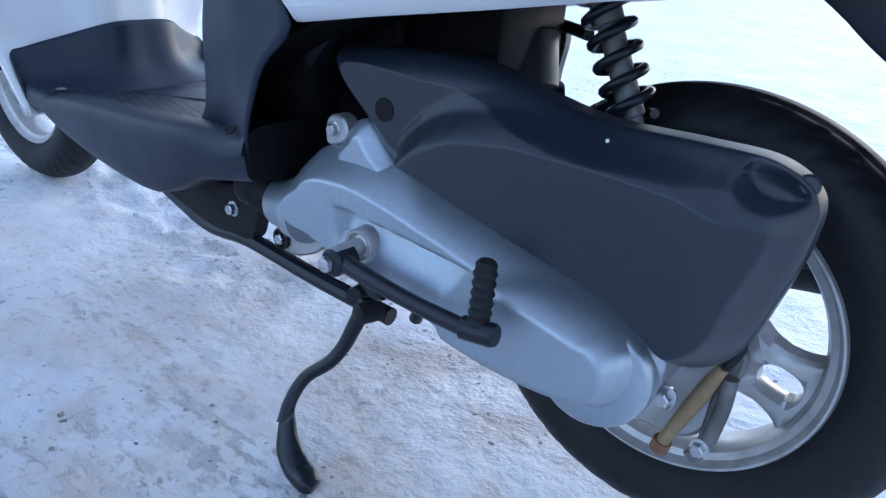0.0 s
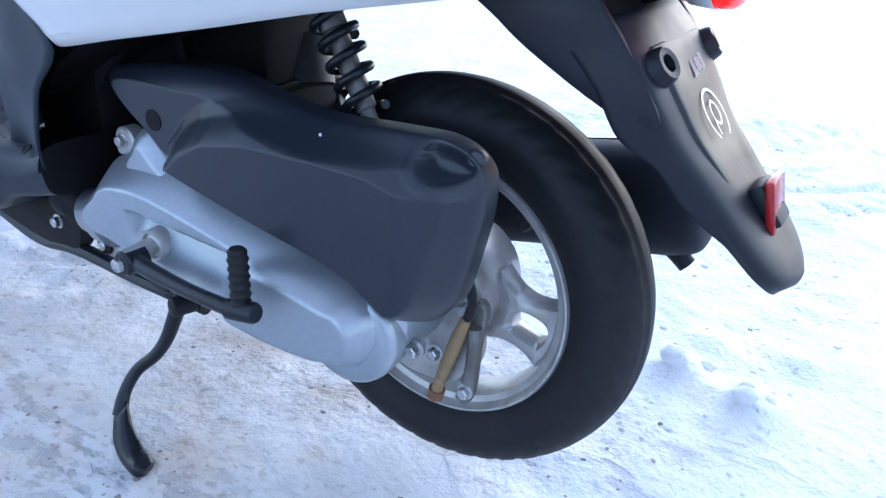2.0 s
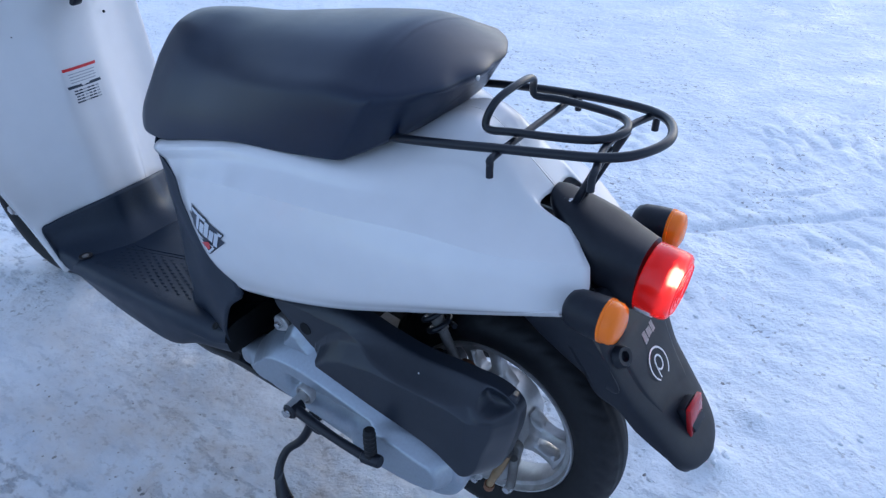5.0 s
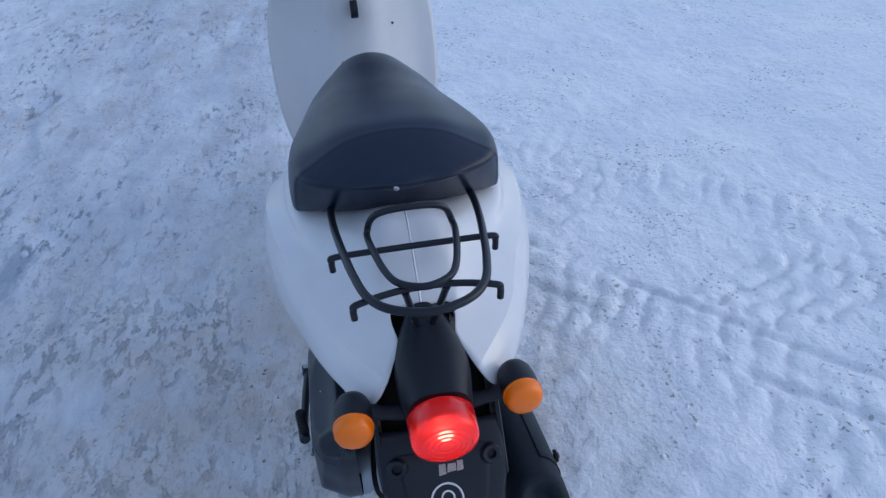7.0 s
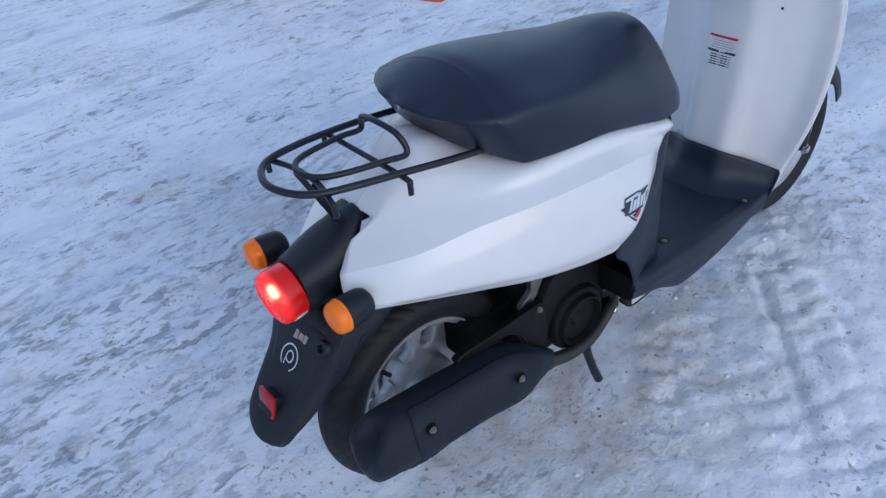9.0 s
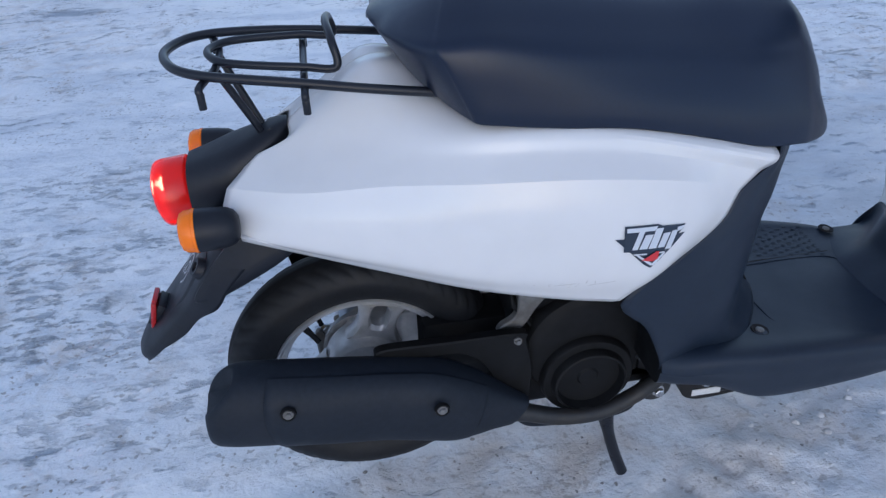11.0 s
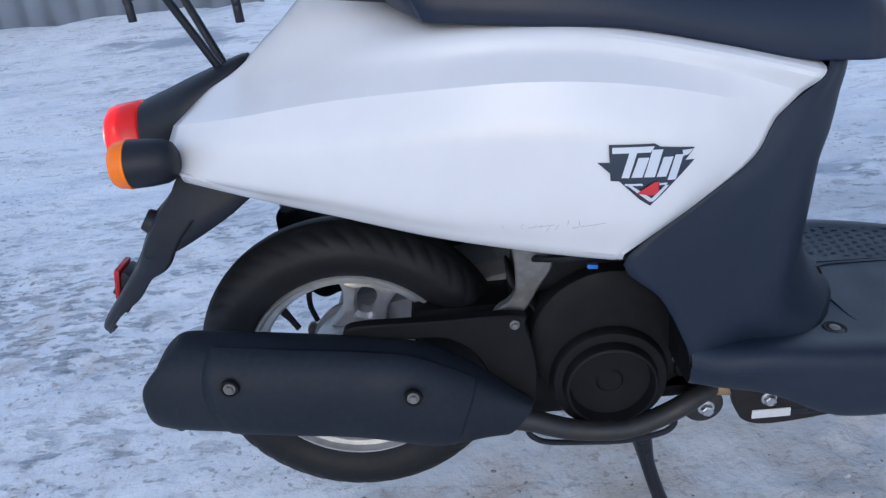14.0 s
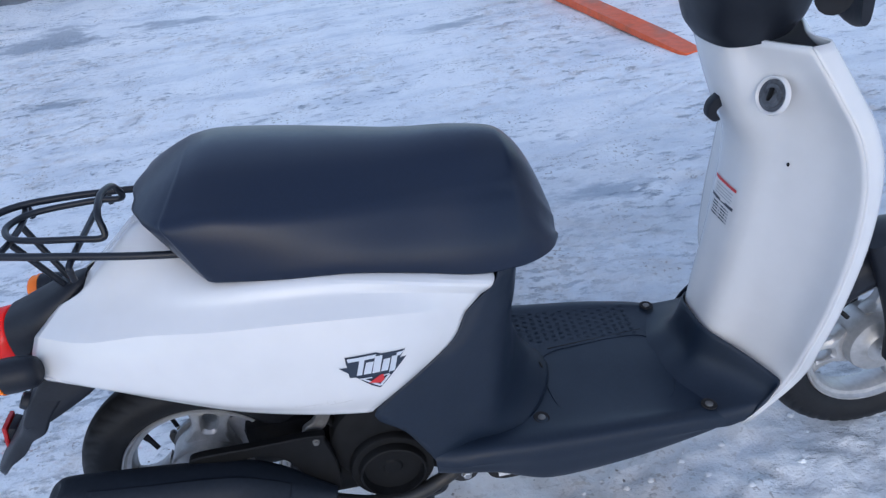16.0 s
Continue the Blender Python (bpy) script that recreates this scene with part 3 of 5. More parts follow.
def floorboard():
    def sect(x, top, bot, w, lift=0.0):
        return [(x, 0, top), (x, 0.07, top), (x, 0.125, top + lift * 0.3), (x, w - 0.022, top + lift * 0.7), (x, w - 0.005, top - 0.008 + lift), (x, w, top - 0.024 + lift),
                (x, w - 0.003, (top + bot) / 2), (x, w - 0.008, bot + 0.006), (x, w - 0.022, bot - 0.002), (x, w - 0.075, bot - 0.004), (x, 0, bot - 0.004)]
    st = [sect(0.372, 0.324, 0.272, 0.184), sect(0.405, 0.313, 0.263, 0.185), sect(0.46, 0.299, 0.248, 0.185, 0.012), sect(0.52, 0.289, 0.216, 0.182, 0.012), sect(0.56, 0.284, 0.206, 0.180, 0.012), sect(0.62, 0.2765, 0.204, 0.177, 0.012),
          sect(0.70, 0.267, 0.206, 0.172, 0.012), sect(0.79, 0.255, 0.213, 0.164, 0.008), sect(0.835, 0.250, 0.217, 0.157), sect(0.866, 0.247, 0.219, 0.150)]
    rows = [s + [(x, -y, z) for x, y, z in s[-2:0:-1]] for s in st]
    bm = loft(rows, 60, 72, ring=True, caps=True)
    # rear end face coloured near-black to sit in the underbody shade
    for f in bm.faces:
        if all(v.co.x < 0.374 for v in f.verts):
            f.material_index = 1
    ob = part("floorboard", bm, [GREY, DEEP_BLACK], scooter, "dark grey plastic floorboard with anti-slip slots and screws", angle=50)
    half = [[(0.778, 0.0, 0.2525), (0.820, 0.0, 0.282), (0.838, 0.0, 0.338)], [(0.778, 0.045, 0.2525), (0.822, 0.045, 0.281), (0.843, 0.045, 0.335)],
            [(0.790, 0.090, 0.2510), (0.858, 0.090, 0.270), (0.882, 0.090, 0.314)], [(0.800, 0.130, 0.2500), (0.886, 0.130, 0.258), (0.912, 0.130, 0.296)],
            [(0.800, 0.148, 0.2490), (0.890, 0.147, 0.250), (0.917, 0.149, 0.288)], [(0.800, 0.159, 0.236), (0.862, 0.1535, 0.228), (0.893, 0.1525, 0.262)]]
    ramp = [[(x, -y, z) for x, y, z in r] for r in half[:0:-1]] + half
    part("foot_ramp", loft(ramp, 55, 16), GREY, ob, angle=50, shell=0.003)
    # anti-slip slots
    bm = bmesh.new()
    for s in (1,):
        for i in range(19):
            for j in range(7):
                x = 0.505 + i * 0.0145
                y = s * (0.066 + j * 0.0125 + (0.006 if i % 2 else 0))
                z = 0.2812 - (x - 0.585) * 0.126 + 0.0009 + float(np.interp(abs(y), (0.07, 0.125, 0.155), (0, 0.0036, 0.0084)))
                if j < 6 or i % 2 == 0:
                    bm.faces.new([bm.verts.new((x + a, y + b, z - a * 0.126)) for a, b in ((-0.0044, 0), (-0.003, -0.0019), (0.003, -0.0019), (0.0044, 0), (0.003, 0.0019), (-0.003, 0.0019))])
    tagged(part("anti_slip_slot", bm, SLOT, ob), kind="stuff")
    for x, s, y in ((0.545, -1, 0.120), (0.815, 1, 0.134), (0.812, -1, 0.134)):
        z = 0.288 - (x - 0.545) * 0.126
        bm = lathe([(0.002, 0.013), (0.0035, 0.012), (0.0015, 0.0085), (0.001, 0.0)], (x, s * y, z - 0.001 + (0.003 if y > 0.13 else 0.0)), (0.12, 0, 1), 18)
        sc = part("screw_cup", bm, INNER, ob)
        part("screw", lathe([(0.0, 0.0062), (0.0022, 0.0060), (0.0034, 0.0035)], (x, s * y, z + 0.0004 + (0.003 if y > 0.13 else 0.0)), (0.12, 0, 1), 14), DULL, sc)
    part("scratch", tube([(0.60, 0.045, 0.2788), (0.70, 0.062, 0.2662), (0.78, 0.075, 0.2560)], 0.0009, None, 6, 14), INNER, ob)
    # seam of the lid in the floor
    seam = [(0.594, 0.030), (0.640, 0.044), (0.770, 0.058), (0.786, 0.010), (0.786, -0.060), (0.756, -0.108), (0.690, -0.119), (0.592, -0.114), (0.574, -0.060), (0.576, 0.0)]
    part("lid_seam", tube([(x, y, float(np.interp(x, (0.52, 0.56, 0.62, 0.70, 0.79), (0.289, 0.284, 0.2765, 0.267, 0.255))) + 0.0002 + 0.03 * max(0.0, abs(y) - 0.09)) for x, y in seam], 0.0010, None, 6, 80, closed=True), SLOT, ob)
    # frame rail and footrest bracket below
    bm = tube([(0.63, 0.100, 0.170), (0.547, 0.100, 0.150), (0.47, 0.100, 0.157), (0.356, 0.100, 0.152), (0.25, 0.098, 0.150)], 0.0095, None, 10)
    tube([(0.63, -0.100, 0.180), (0.55, -0.100, 0.168), (0.47, -0.100, 0.172)], 0.0095, bm, 10)
    part("frame_rail", bm, TUBE, scooter, "black enamelled frame rail")
    for s in (1, -1):
        bm = pillow([(0.445, 0.222), (0.50, 0.218), (0.60, 0.196), (0.64, 0.178), (0.60, 0.165), (0.50, 0.152), (0.462, 0.160), (0.450, 0.185)],
                    [(0, s * 0.088), (0, s * 0.106), (0.003, s * 0.108)], 40)
        br = part("footrest_bracket", bm, INNER, scooter)
        part("bolt", hexbolt((0.488, s * 0.108, 0.191), (0, s, 0), 0.0068, 0.007), STEEL, br)
        if s < 0:
            bm = bmesh.new()
            box(bm, (0.492, s * 0.109, 0.170), (0.045, 0.002, 0.012), bevel=0.0006)
            part("sticker", bm, PALE_PRINT, br)


floorboard()


def leg_shield():
    z_levels = [
        (0.215, 0.836, 0.841, 0.858, 0.866, 0.862, 0.148, 0.93),
        (0.285, 0.842, 0.847, 0.882, 0.914, 0.928, 0.150, 0.96),
        (0.370, 0.854, 0.859, 0.897, 0.927, 0.935, 0.176, 0.99),
        (0.450, 0.869, 0.874, 0.908, 0.940, 0.947, 0.190, 1.02),
        (0.550, 0.884, 0.889, 0.921, 0.951, 0.962, 0.194, 1.05),
        (0.637, 0.887, 0.894, 0.923, 0.954, 0.967, 0.188, 1.06),
        (0.700, 0.862, 0.871, 0.908, 0.942, 0.958, 0.174, 1.04),
        (0.760, 0.842, 0.850, 0.882, 0.915, 0.932, 0.150, 1.00),
        (0.815, 0.828, 0.834, 0.856, 0.880, 0.905, 0.125, 0.96),
    ]
    inner, outer = [], []
    for z, a, b, c, d, e, w, f in z_levels:
        w += 0.004
        half = [(a, 0.0, z), (b, 0.045, z), (c, w * 0.46, z), (d, w * 0.74, z), (e, w, z)]
        inner.append([(x, 0.005 - y, q) for x, y, q in half[:0:-1]] + [(x, y + 0.005, q) for x, y, q in half])
        half = [(e + 0.000, w + 0.0005, z), (e + 0.030, w * 0.93, z), (f - 0.03, w * 0.62, z), (f, 0.0, z)]
        outer.append([(x, y + 0.005, q) for x, y, q in half] + [(x, 0.005 - y, q) for x, y, q in half[-2::-1]])
    bm = loft(inner, 44, 57)
    face = BVHTree.FromBMesh(bm)
    ob = part("leg_shield", bm, WHITE, scooter, "white leg shield with key lock, hook and warning label", angle=60, shell=0.004)
    part("front_cover", loft(outer, 40, 41), WHITE, scooter, "white front cover", angle=60, shell=0.004)
    # lock recess, hook, screws
    lock = part("lock_recess", lathe([(-0.006, 0.0262), (0.0004, 0.0248), (0.0008, 0.0232), (-0.001, 0.0215), (-0.004, 0.0205)], (0.880, -0.090, 0.746), (-0.92, -0.28, 0.28), 32), WHITE, ob, "white round recess of the key lock", angle=60)
    key = part("key_lock", lathe([(-0.008, 0.0216), (-0.0026, 0.0212), (-0.0030, 0.0160), (-0.0012, 0.0150), (-0.0008, 0.0105), (-0.0020, 0.0095), (-0.0020, 0.0)], (0.880, -0.090, 0.746), (-0.92, -0.28, 0.28), 32), WORN_GREY, lock, "dark worn metal key lock")
    bm = bmesh.new()
    box(bm, (0.8795, -0.0895, 0.7475), (0.006, 0.004, 0.019), Matrix.Rotation(0.35, 3, "X"), 0.001)
    part("key_slot", bm, DEEP_BLACK, key, "dark key slot")
    bm = pillow([(0.858, 0.722), (0.842, 0.712), (0.838, 0.694), (0.848, 0.682), (0.858, 0.684), (0.852, 0.697), (0.862, 0.708)], [(0.001, -0.008), (0, -0.006), (0, 0.006), (0.001, 0.008)], 30)
    part("bag_hook", bm, BLACK, ob, "black plastic bag hook")
    for s in (1, -1):
        part("screw", lathe([(0, 0.0028), (0.001, 0.0026), (0.0015, 0.002)], (0.9195, s * 0.088, 0.638), (-1, 0, 0.2), 14), DEEP_BLACK, ob)
    # warning label: white sheet with a red and a dark band and fine print as bars
    bm = bmesh.new()

    def sheet(y0, y1, z0, z1, dx, slot):
        pts = []
        for y, z in ((y0, z0), (y1, z0), (y1, z1), (y0, z1)):
            at = face.ray_cast(Vector((0.6, y, z)), Vector((1, 0, 0)))[0]
            pts.append(bm.verts.new((at.x - 0.0030 - dx, y, z)))
        bm.faces.new(pts).material_index = slot
    for i in range(8):
        ya, yb = 0.040 - i * 0.0081, 0.040 - (i + 1) * 0.0081
        sheet(ya, yb, 0.506, 0.572, 0.0, 0)
        sheet(ya, yb, 0.567, 0.572, 0.0006, 1)
        sheet(ya, yb, 0.536, 0.541, 0.0006, 2)
        if i not in (0, 7):
            for k in range(4):
                sheet(ya, yb - 0.002 * (k % 2), 0.5450 + k * 0.005, 0.5465 + k * 0.005, 0.0006, 3)
            for k in range(5):
                sheet(ya - 0.001 * (k % 3), yb, 0.5095 + k * 0.005, 0.5120 + k * 0.005, 0.0006, 2 if i % 3 else 3)
    part("warning_label", bm, [WHITE, RED_PAINT, DARK_PRINT, material("grey_print", (0.3, 0.31, 0.33), 0.5)], ob, "white warning label with red and dark bands")


leg_shield()


def handlebar():
    lv = [[(0.822, 0.0, 0.806), (0.835, 0.055, 0.806), (0.875, 0.075, 0.812), (0.92, 0.055, 0.816), (0.93, 0.0, 0.818)],
          [(0.810, 0.0, 0.830), (0.822, 0.060, 0.830), (0.875, 0.080, 0.836), (0.93, 0.066, 0.84), (0.945, 0.0, 0.84)],
          [(0.805, 0.0, 0.880), (0.820, 0.075, 0.880), (0.875, 0.098, 0.882), (0.94, 0.07, 0.885), (0.955, 0.0, 0.885)],
          [(0.820, 0.0, 0.920), (0.832, 0.060, 0.920), (0.875, 0.080, 0.92), (0.93, 0.06, 0.92), (0.945, 0.0, 0.92)]]
    rows = [r + [(x, -y, z) for x, y, z in r[-2:0:-1]] for r in lv]
    ob = part("handlebar_cover", loft(rows, 20, 48, ring=True, caps=True), BLACK, scooter, "black plastic handlebar cover", angle=60)
    for s in (1, -1):
        bm = tube([(0.875, s * 0.08, 0.885), (0.865, s * 0.15, 0.915), (0.845, s * 0.21, 0.932)], 0.011, None, 12)
        hb = part("handlebar", bm, TUBE, ob)
        part("grip", tube([(0.848, s * 0.205, 0.931), (0.825, s * 0.255, 0.934), (0.80, s * 0.305, 0.932)], 0.0165, None, 14), RUBBER, hb)
        bm = tube([(0.905, s * 0.075, 0.880), (0.905, s * 0.125, 0.885), (0.898, s * 0.170, 0.898)], 0.011, None, 12)
        bm = loft([[(0.90 - 0.030 * u, s * (0.165 + 0.10 * u), 0.906 + dz * (0.020 + 0.008 * math.sin(u * 3.1)) + 0.004 * u) if k == 0 else
                    (0.89 - 0.030 * u, s * (0.165 + 0.10 * u), 0.906 + dz * (0.020 + 0.008 * math.sin(u * 3.1)) + 0.004 * u)
                    for k, dz in ((0, 1), (0, -1), (1, -1), (1, 1))] for u in (0, 0.3, 0.7, 1.0)], 12, 16, ring=True, caps=True, bm=bm)
        part("brake_lever", bm, BLACK, ob, angle=60)


handlebar()


def wheel(name, cx, cz):
    """An alloy wheel of three broad slotted spokes with a block-tread tyre."""
    hub = new(name)
    hub.parent = scooter
    hub.location = (cx, 0, cz)
    # tyre
    prof = []
    for k in range(33):
        a = math.pi * (k / 32 - 0.5)
        prof.append((0.0405 * math.sin(a) * (1 - 0.06 * math.cos(a) ** 4), 0.158 + 0.0405 * math.cos(a) ** 0.82 if math.cos(a) > 0 else 0.158))
    prof = [(-0.0245, 0.1325), (-0.031, 0.139), (-0.038, 0.149)] + prof[1:-1] + [(0.038, 0.149), (0.031, 0.139), (0.0245, 0.1325)]
    rows, n = [], 352
    for i in range(n):
        t = 2 * math.pi * i / n
        row = []
        for y, r in prof:
            q = abs(y) / 0.0405
            ph = (i / n * 44 + 1.5 * q * q + (0.5 if y > 0 else 0)) % 1.0
            cut = 0.0
            if r > 0.176 and q > 0.34:
                cut = 0.0019 * step(0.0, 0.14, ph) * step(0.42, 0.28, ph) * step(0.34, 0.5, q)
            if abs(abs(y) - 0.011) < 0.0016:
                cut = max(cut, 0.0016)
            row.append(((r - cut) * math.cos(t), y, (r - cut) * math.sin(t)))
        rows.append(row)
    part("tyre", skin(bmesh.new(), rows, loop=True), RUBBER, hub, "black rubber tyre with curved shoulder grooves", angle=45)
    # rim barrel
    bm = lathe([(-0.027, 0.1345), (-0.0300, 0.1330), (-0.0300, 0.1308), (-0.026, 0.1290), (-0.0225, 0.1265), (-0.0205, 0.1205), (-0.012, 0.1165), (0.012, 0.1165), (0.0205, 0.1205), (0.0225, 0.1265),
                (0.026, 0.1290), (0.0300, 0.1308), (0.0300, 0.1330), (0.027, 0.1345), (0.020, 0.1320), (0.012, 0.1235), (-0.012, 0.1235), (-0.020, 0.1320)], (0, 0, 0), (0, 1, 0), 96, close=True)
    rim = part("rim", bm, RIM, hub, "silver alloy rim")
    # three broad spokes, waisted, each with an oval hole near the rim
    edge = [(r, np.interp(r, (0.048, 0.058, 0.070, 0.085, 0.100, 0.110, 0.118), (0.040, 0.034, 0.0285, 0.0275, 0.031, 0.037, 0.046))) for r in np.linspace(0.048, 0.118, 15)]
    loop = [(r, w) for r, w in edge] + [(0.1195, w) for w in np.linspace(0.046, -0.046, 9)[1:-1]] + [(r, -w) for r, w in edge[::-1]] + [(0.047, w) for w in np.linspace(-0.040, 0.040, 7)[1:-1]]
    for k in range(3):
        m = Matrix.Rotation(-radians(74 + 120 * k), 4, "Y")
        hole = []
        for r, w in loop:
            a = math.atan2(w / 0.046, (r - 0.092) / 0.036)
            hole.append((0.0925 + 0.0185 * math.copysign(abs(math.cos(a)) ** 0.8, math.cos(a)), 0.0125 * math.copysign(abs(math.sin(a)) ** 0.8, math.sin(a))))
        mids = [[(x * (1 - f) + p * f, z * (1 - f) + q * f) for (x, z), (p, q) in zip(hole, loop)] for f in (0.18, 0.75)]
        lay = [(hole, -0.008), (hole, 0.008), (mids[0], 0.0125), (mids[1], 0.0115), (loop, 0.0075), (loop, -0.0075), (mids[1], -0.0115), (mids[0], -0.0125)]
        bm = skin(bmesh.new(), [[(x, y * (1.0 + 0.45 * max(0.0, (0.085 - x) / 0.04)), z) for x, z in ring] for ring, y in lay], ring=True, loop=True)
        bm.transform(m)
        part("spoke", bm, RIM, rim, angle=40)
    part("hub", lathe([(-0.044, 0.014), (-0.043, 0.030), (-0.040, 0.033), (-0.036, 0.050), (-0.034, 0.0565), (-0.028, 0.0590), (0.020, 0.0590), (0.030, 0.055), (0.034, 0.020), (0.046, 0.014)],
                      (0, 0, 0), (0, 1, 0), 48), RIM, rim)
    bm = lathe([(-0.062, 0.009), (-0.062, 0.0095), (0.062, 0.0095)], (0, 0, 0), (0, 1, 0), 14)
    lathe([(-0.060, 0.0135), (-0.050, 0.0135)], (0, 0, 0), (0, 1, 0), 6, bm)
    part("axle_nut", bm, STEEL, rim)
    a = radians(135)
    part("valve_stem", tube([(0.117 * math.cos(a), -0.004, 0.117 * math.sin(a)), (0.102 * math.cos(a), -0.010, 0.102 * math.sin(a)), (0.088 * math.cos(a), -0.018, 0.088 * math.sin(a))], 0.004, None, 10, radii=[0.006, 0.0042, 0.004]), RUBBER, rim)
    return hub


rear_wheel = wheel("rear_wheel", 0.0, AXLE)
front_wheel = wheel("front_wheel", 1.18, 0.208)


def front_end():
    for s in (1, -1):
        bm = tube([(1.18, s * 0.065, 0.208), (1.165, s * 0.068, 0.30), (1.10, s * 0.066, 0.46)], 0.015, None, 12, radii=[0.017, 0.019, 0.016])
        fk = part("fork_leg", bm, BLACK, scooter)
        part("axle_nut", hexbolt((1.18, s * 0.080, 0.208), (0, s, 0), 0.010, 0.008), STEEL, fk)
    rows = []
    for k in range(9):
        a = radians(20 + k * 19)
        r = 0.222
        rows.append([(1.18 + (r + dr) * math.cos(a), y, 0.208 + (r + dr) * math.sin(a)) for y, dr in ((-0.062, -0.05), (-0.055, -0.014), (-0.03, 0.004), (0, 0.008), (0.03, 0.004), (0.055, -0.014), (0.062, -0.05))])
    part("front_fender", loft(rows, 34, 25), BLACK, scooter, "black plastic front fender", angle=60, shell=0.003)


front_end()


def seat():
    st = [(0.160, 0.153, 0.656, 0.146, 0.731, 0.779), (0.230, 0.157, 0.647, 0.145, 0.717, 0.771), (0.310, 0.156, 0.637, 0.133, 0.703, 0.758),
          (0.395, 0.149, 0.614, 0.115, 0.690, 0.744), (0.468, 0.143, 0.592, 0.103, 0.681, 0.738), (0.522, 0.131, 0.583, 0.088, 0.670, 0.730), (0.545, 0.121, 0.579, 0.081, 0.662, 0.718), (0.567, 0.107, 0.576, 0.071, 0.642, 0.690),
          (0.586, 0.087, 0.573, 0.058, 0.613, 0.648), (0.600, 0.060, 0.571, 0.040, 0.589, 0.606)]
    rows = []
    for x, w, b, wc, c, t in st:
        rows.append([(x, 0, b + 0.004), (x, w * 0.6, b + 0.003), (x, w * 0.95, b), (x, w, b + 0.008), (x, w * 0.80 + wc * 0.20, b + (c - b) * 0.45), (x, w * 0.24 + wc * 0.76, c - 0.011), (x, wc * 0.955, c + 0.007),
                     (x, wc * 0.80, c + (t - c) * 0.40), (x, wc * 0.45, c + (t - c) * 0.84), (x, 0, t)])
    rows = [r + [(x, -y, z) for x, y, z in r[-2:0:-1]] for r in rows]

    # rear end: a crest straight across, a blunt tip below it and a face that draws in towards the base
    def back(y, z):
        return 0.046 + 0.030 * (y / 0.14) ** 2 + (1.65 * (z - 0.738) if z > 0.738 else 0.62 * (0.738 - z))
    rear = []
    for q in (0.04, 0.30, 0.55, 0.74, 0.86, 0.93, 0.97):
        deep = (1 - q ** 4.0) ** 0.25
        ring = []
        for x, y, z in rows[0]:
            y, z = q * y, 0.720 + q * (z - 0.720)
            ring.append((x - deep * max(0.02, x - back(y, z)), y, z))
        rear.append(ring)
    ob = part("seat", loft(rear + rows, 150, 96, ring=True, caps=True), VINYL, scooter, "worn black vinyl seat with the sky's blue sheen in its colour", angle=60)
    part("rivet", lathe([(0, 0.004), (0.002, 0.004), (0.003, 0.002)], (back(0.009, 0.732) - 0.001, 0.009, 0.732), (-1, 0, 0.1), 12), STEEL, ob)


seat()


def inner_frame():
    """The luggage box, wheel well and frame under the body, underbody shade put into their near-black colour."""
    rows = []
    for x, w, b, t in ((0.085, 0.10, 0.545, 0.58), (0.10, 0.118, 0.510, 0.59), (0.15, 0.142, 0.480, 0.595), (0.24, 0.160, 0.452, 0.59), (0.34, 0.158, 0.41, 0.58), (0.42, 0.135, 0.36, 0.54), (0.50, 0.10, 0.33, 0.50)):
        rows.append([(x, -w, t), (x, -w, b + 0.02), (x, -w + 0.03, b), (x, w - 0.03, b), (x, w, b + 0.02), (x, w, t)])
    part("luggage_box", loft(rows, 30, 24, ring=True, caps=True), DEEP_BLACK, scooter, "black plastic luggage box under the body", angle=50)
    # added block that keeps the shaded hollow behind the cover dark
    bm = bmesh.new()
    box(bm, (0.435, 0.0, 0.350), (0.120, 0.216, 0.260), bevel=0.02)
    part("hollow_filler", bm, DEEP_BLACK, scooter, "near-black block added to fill the shaded hollow behind the cover")
    bm = tube([(0.50, 0.085, 0.20), (0.44, 0.088, 0.28), (0.37, 0.09, 0.40), (0.25, 0.10, 0.475), (0.05, 0.10, 0.535), (-0.09, 0.075, 0.55)], 0.013, None, 10)
    tube([(0.50, -0.085, 0.20), (0.44, -0.088, 0.28), (0.37, -0.09, 0.40), (0.25, -0.10, 0.475), (0.05, -0.10, 0.535), (-0.09, -0.075, 0.55)], 0.013, bm, 10)
    part("frame_tube", bm, TUBE, scooter, "black frame tubes under the body")
    # wheel well, its colour darkened for the shade under the body
    rows = []
    for k in range(5):
        a = radians(6 + k * 8)
        r = 0.250
        rows.append([(r * math.cos(a), y, AXLE + (r + dr) * math.sin(a)) for y, dr in ((-0.085, -0.03), (-0.07, 0.0), (0, 0.012), (0.07, 0.0), (0.085, -0.03))])
    part("wheel_well", loft(rows, 24, 17), DEEP_BLACK, scooter, angle=60, shell=0.003)


inner_frame()


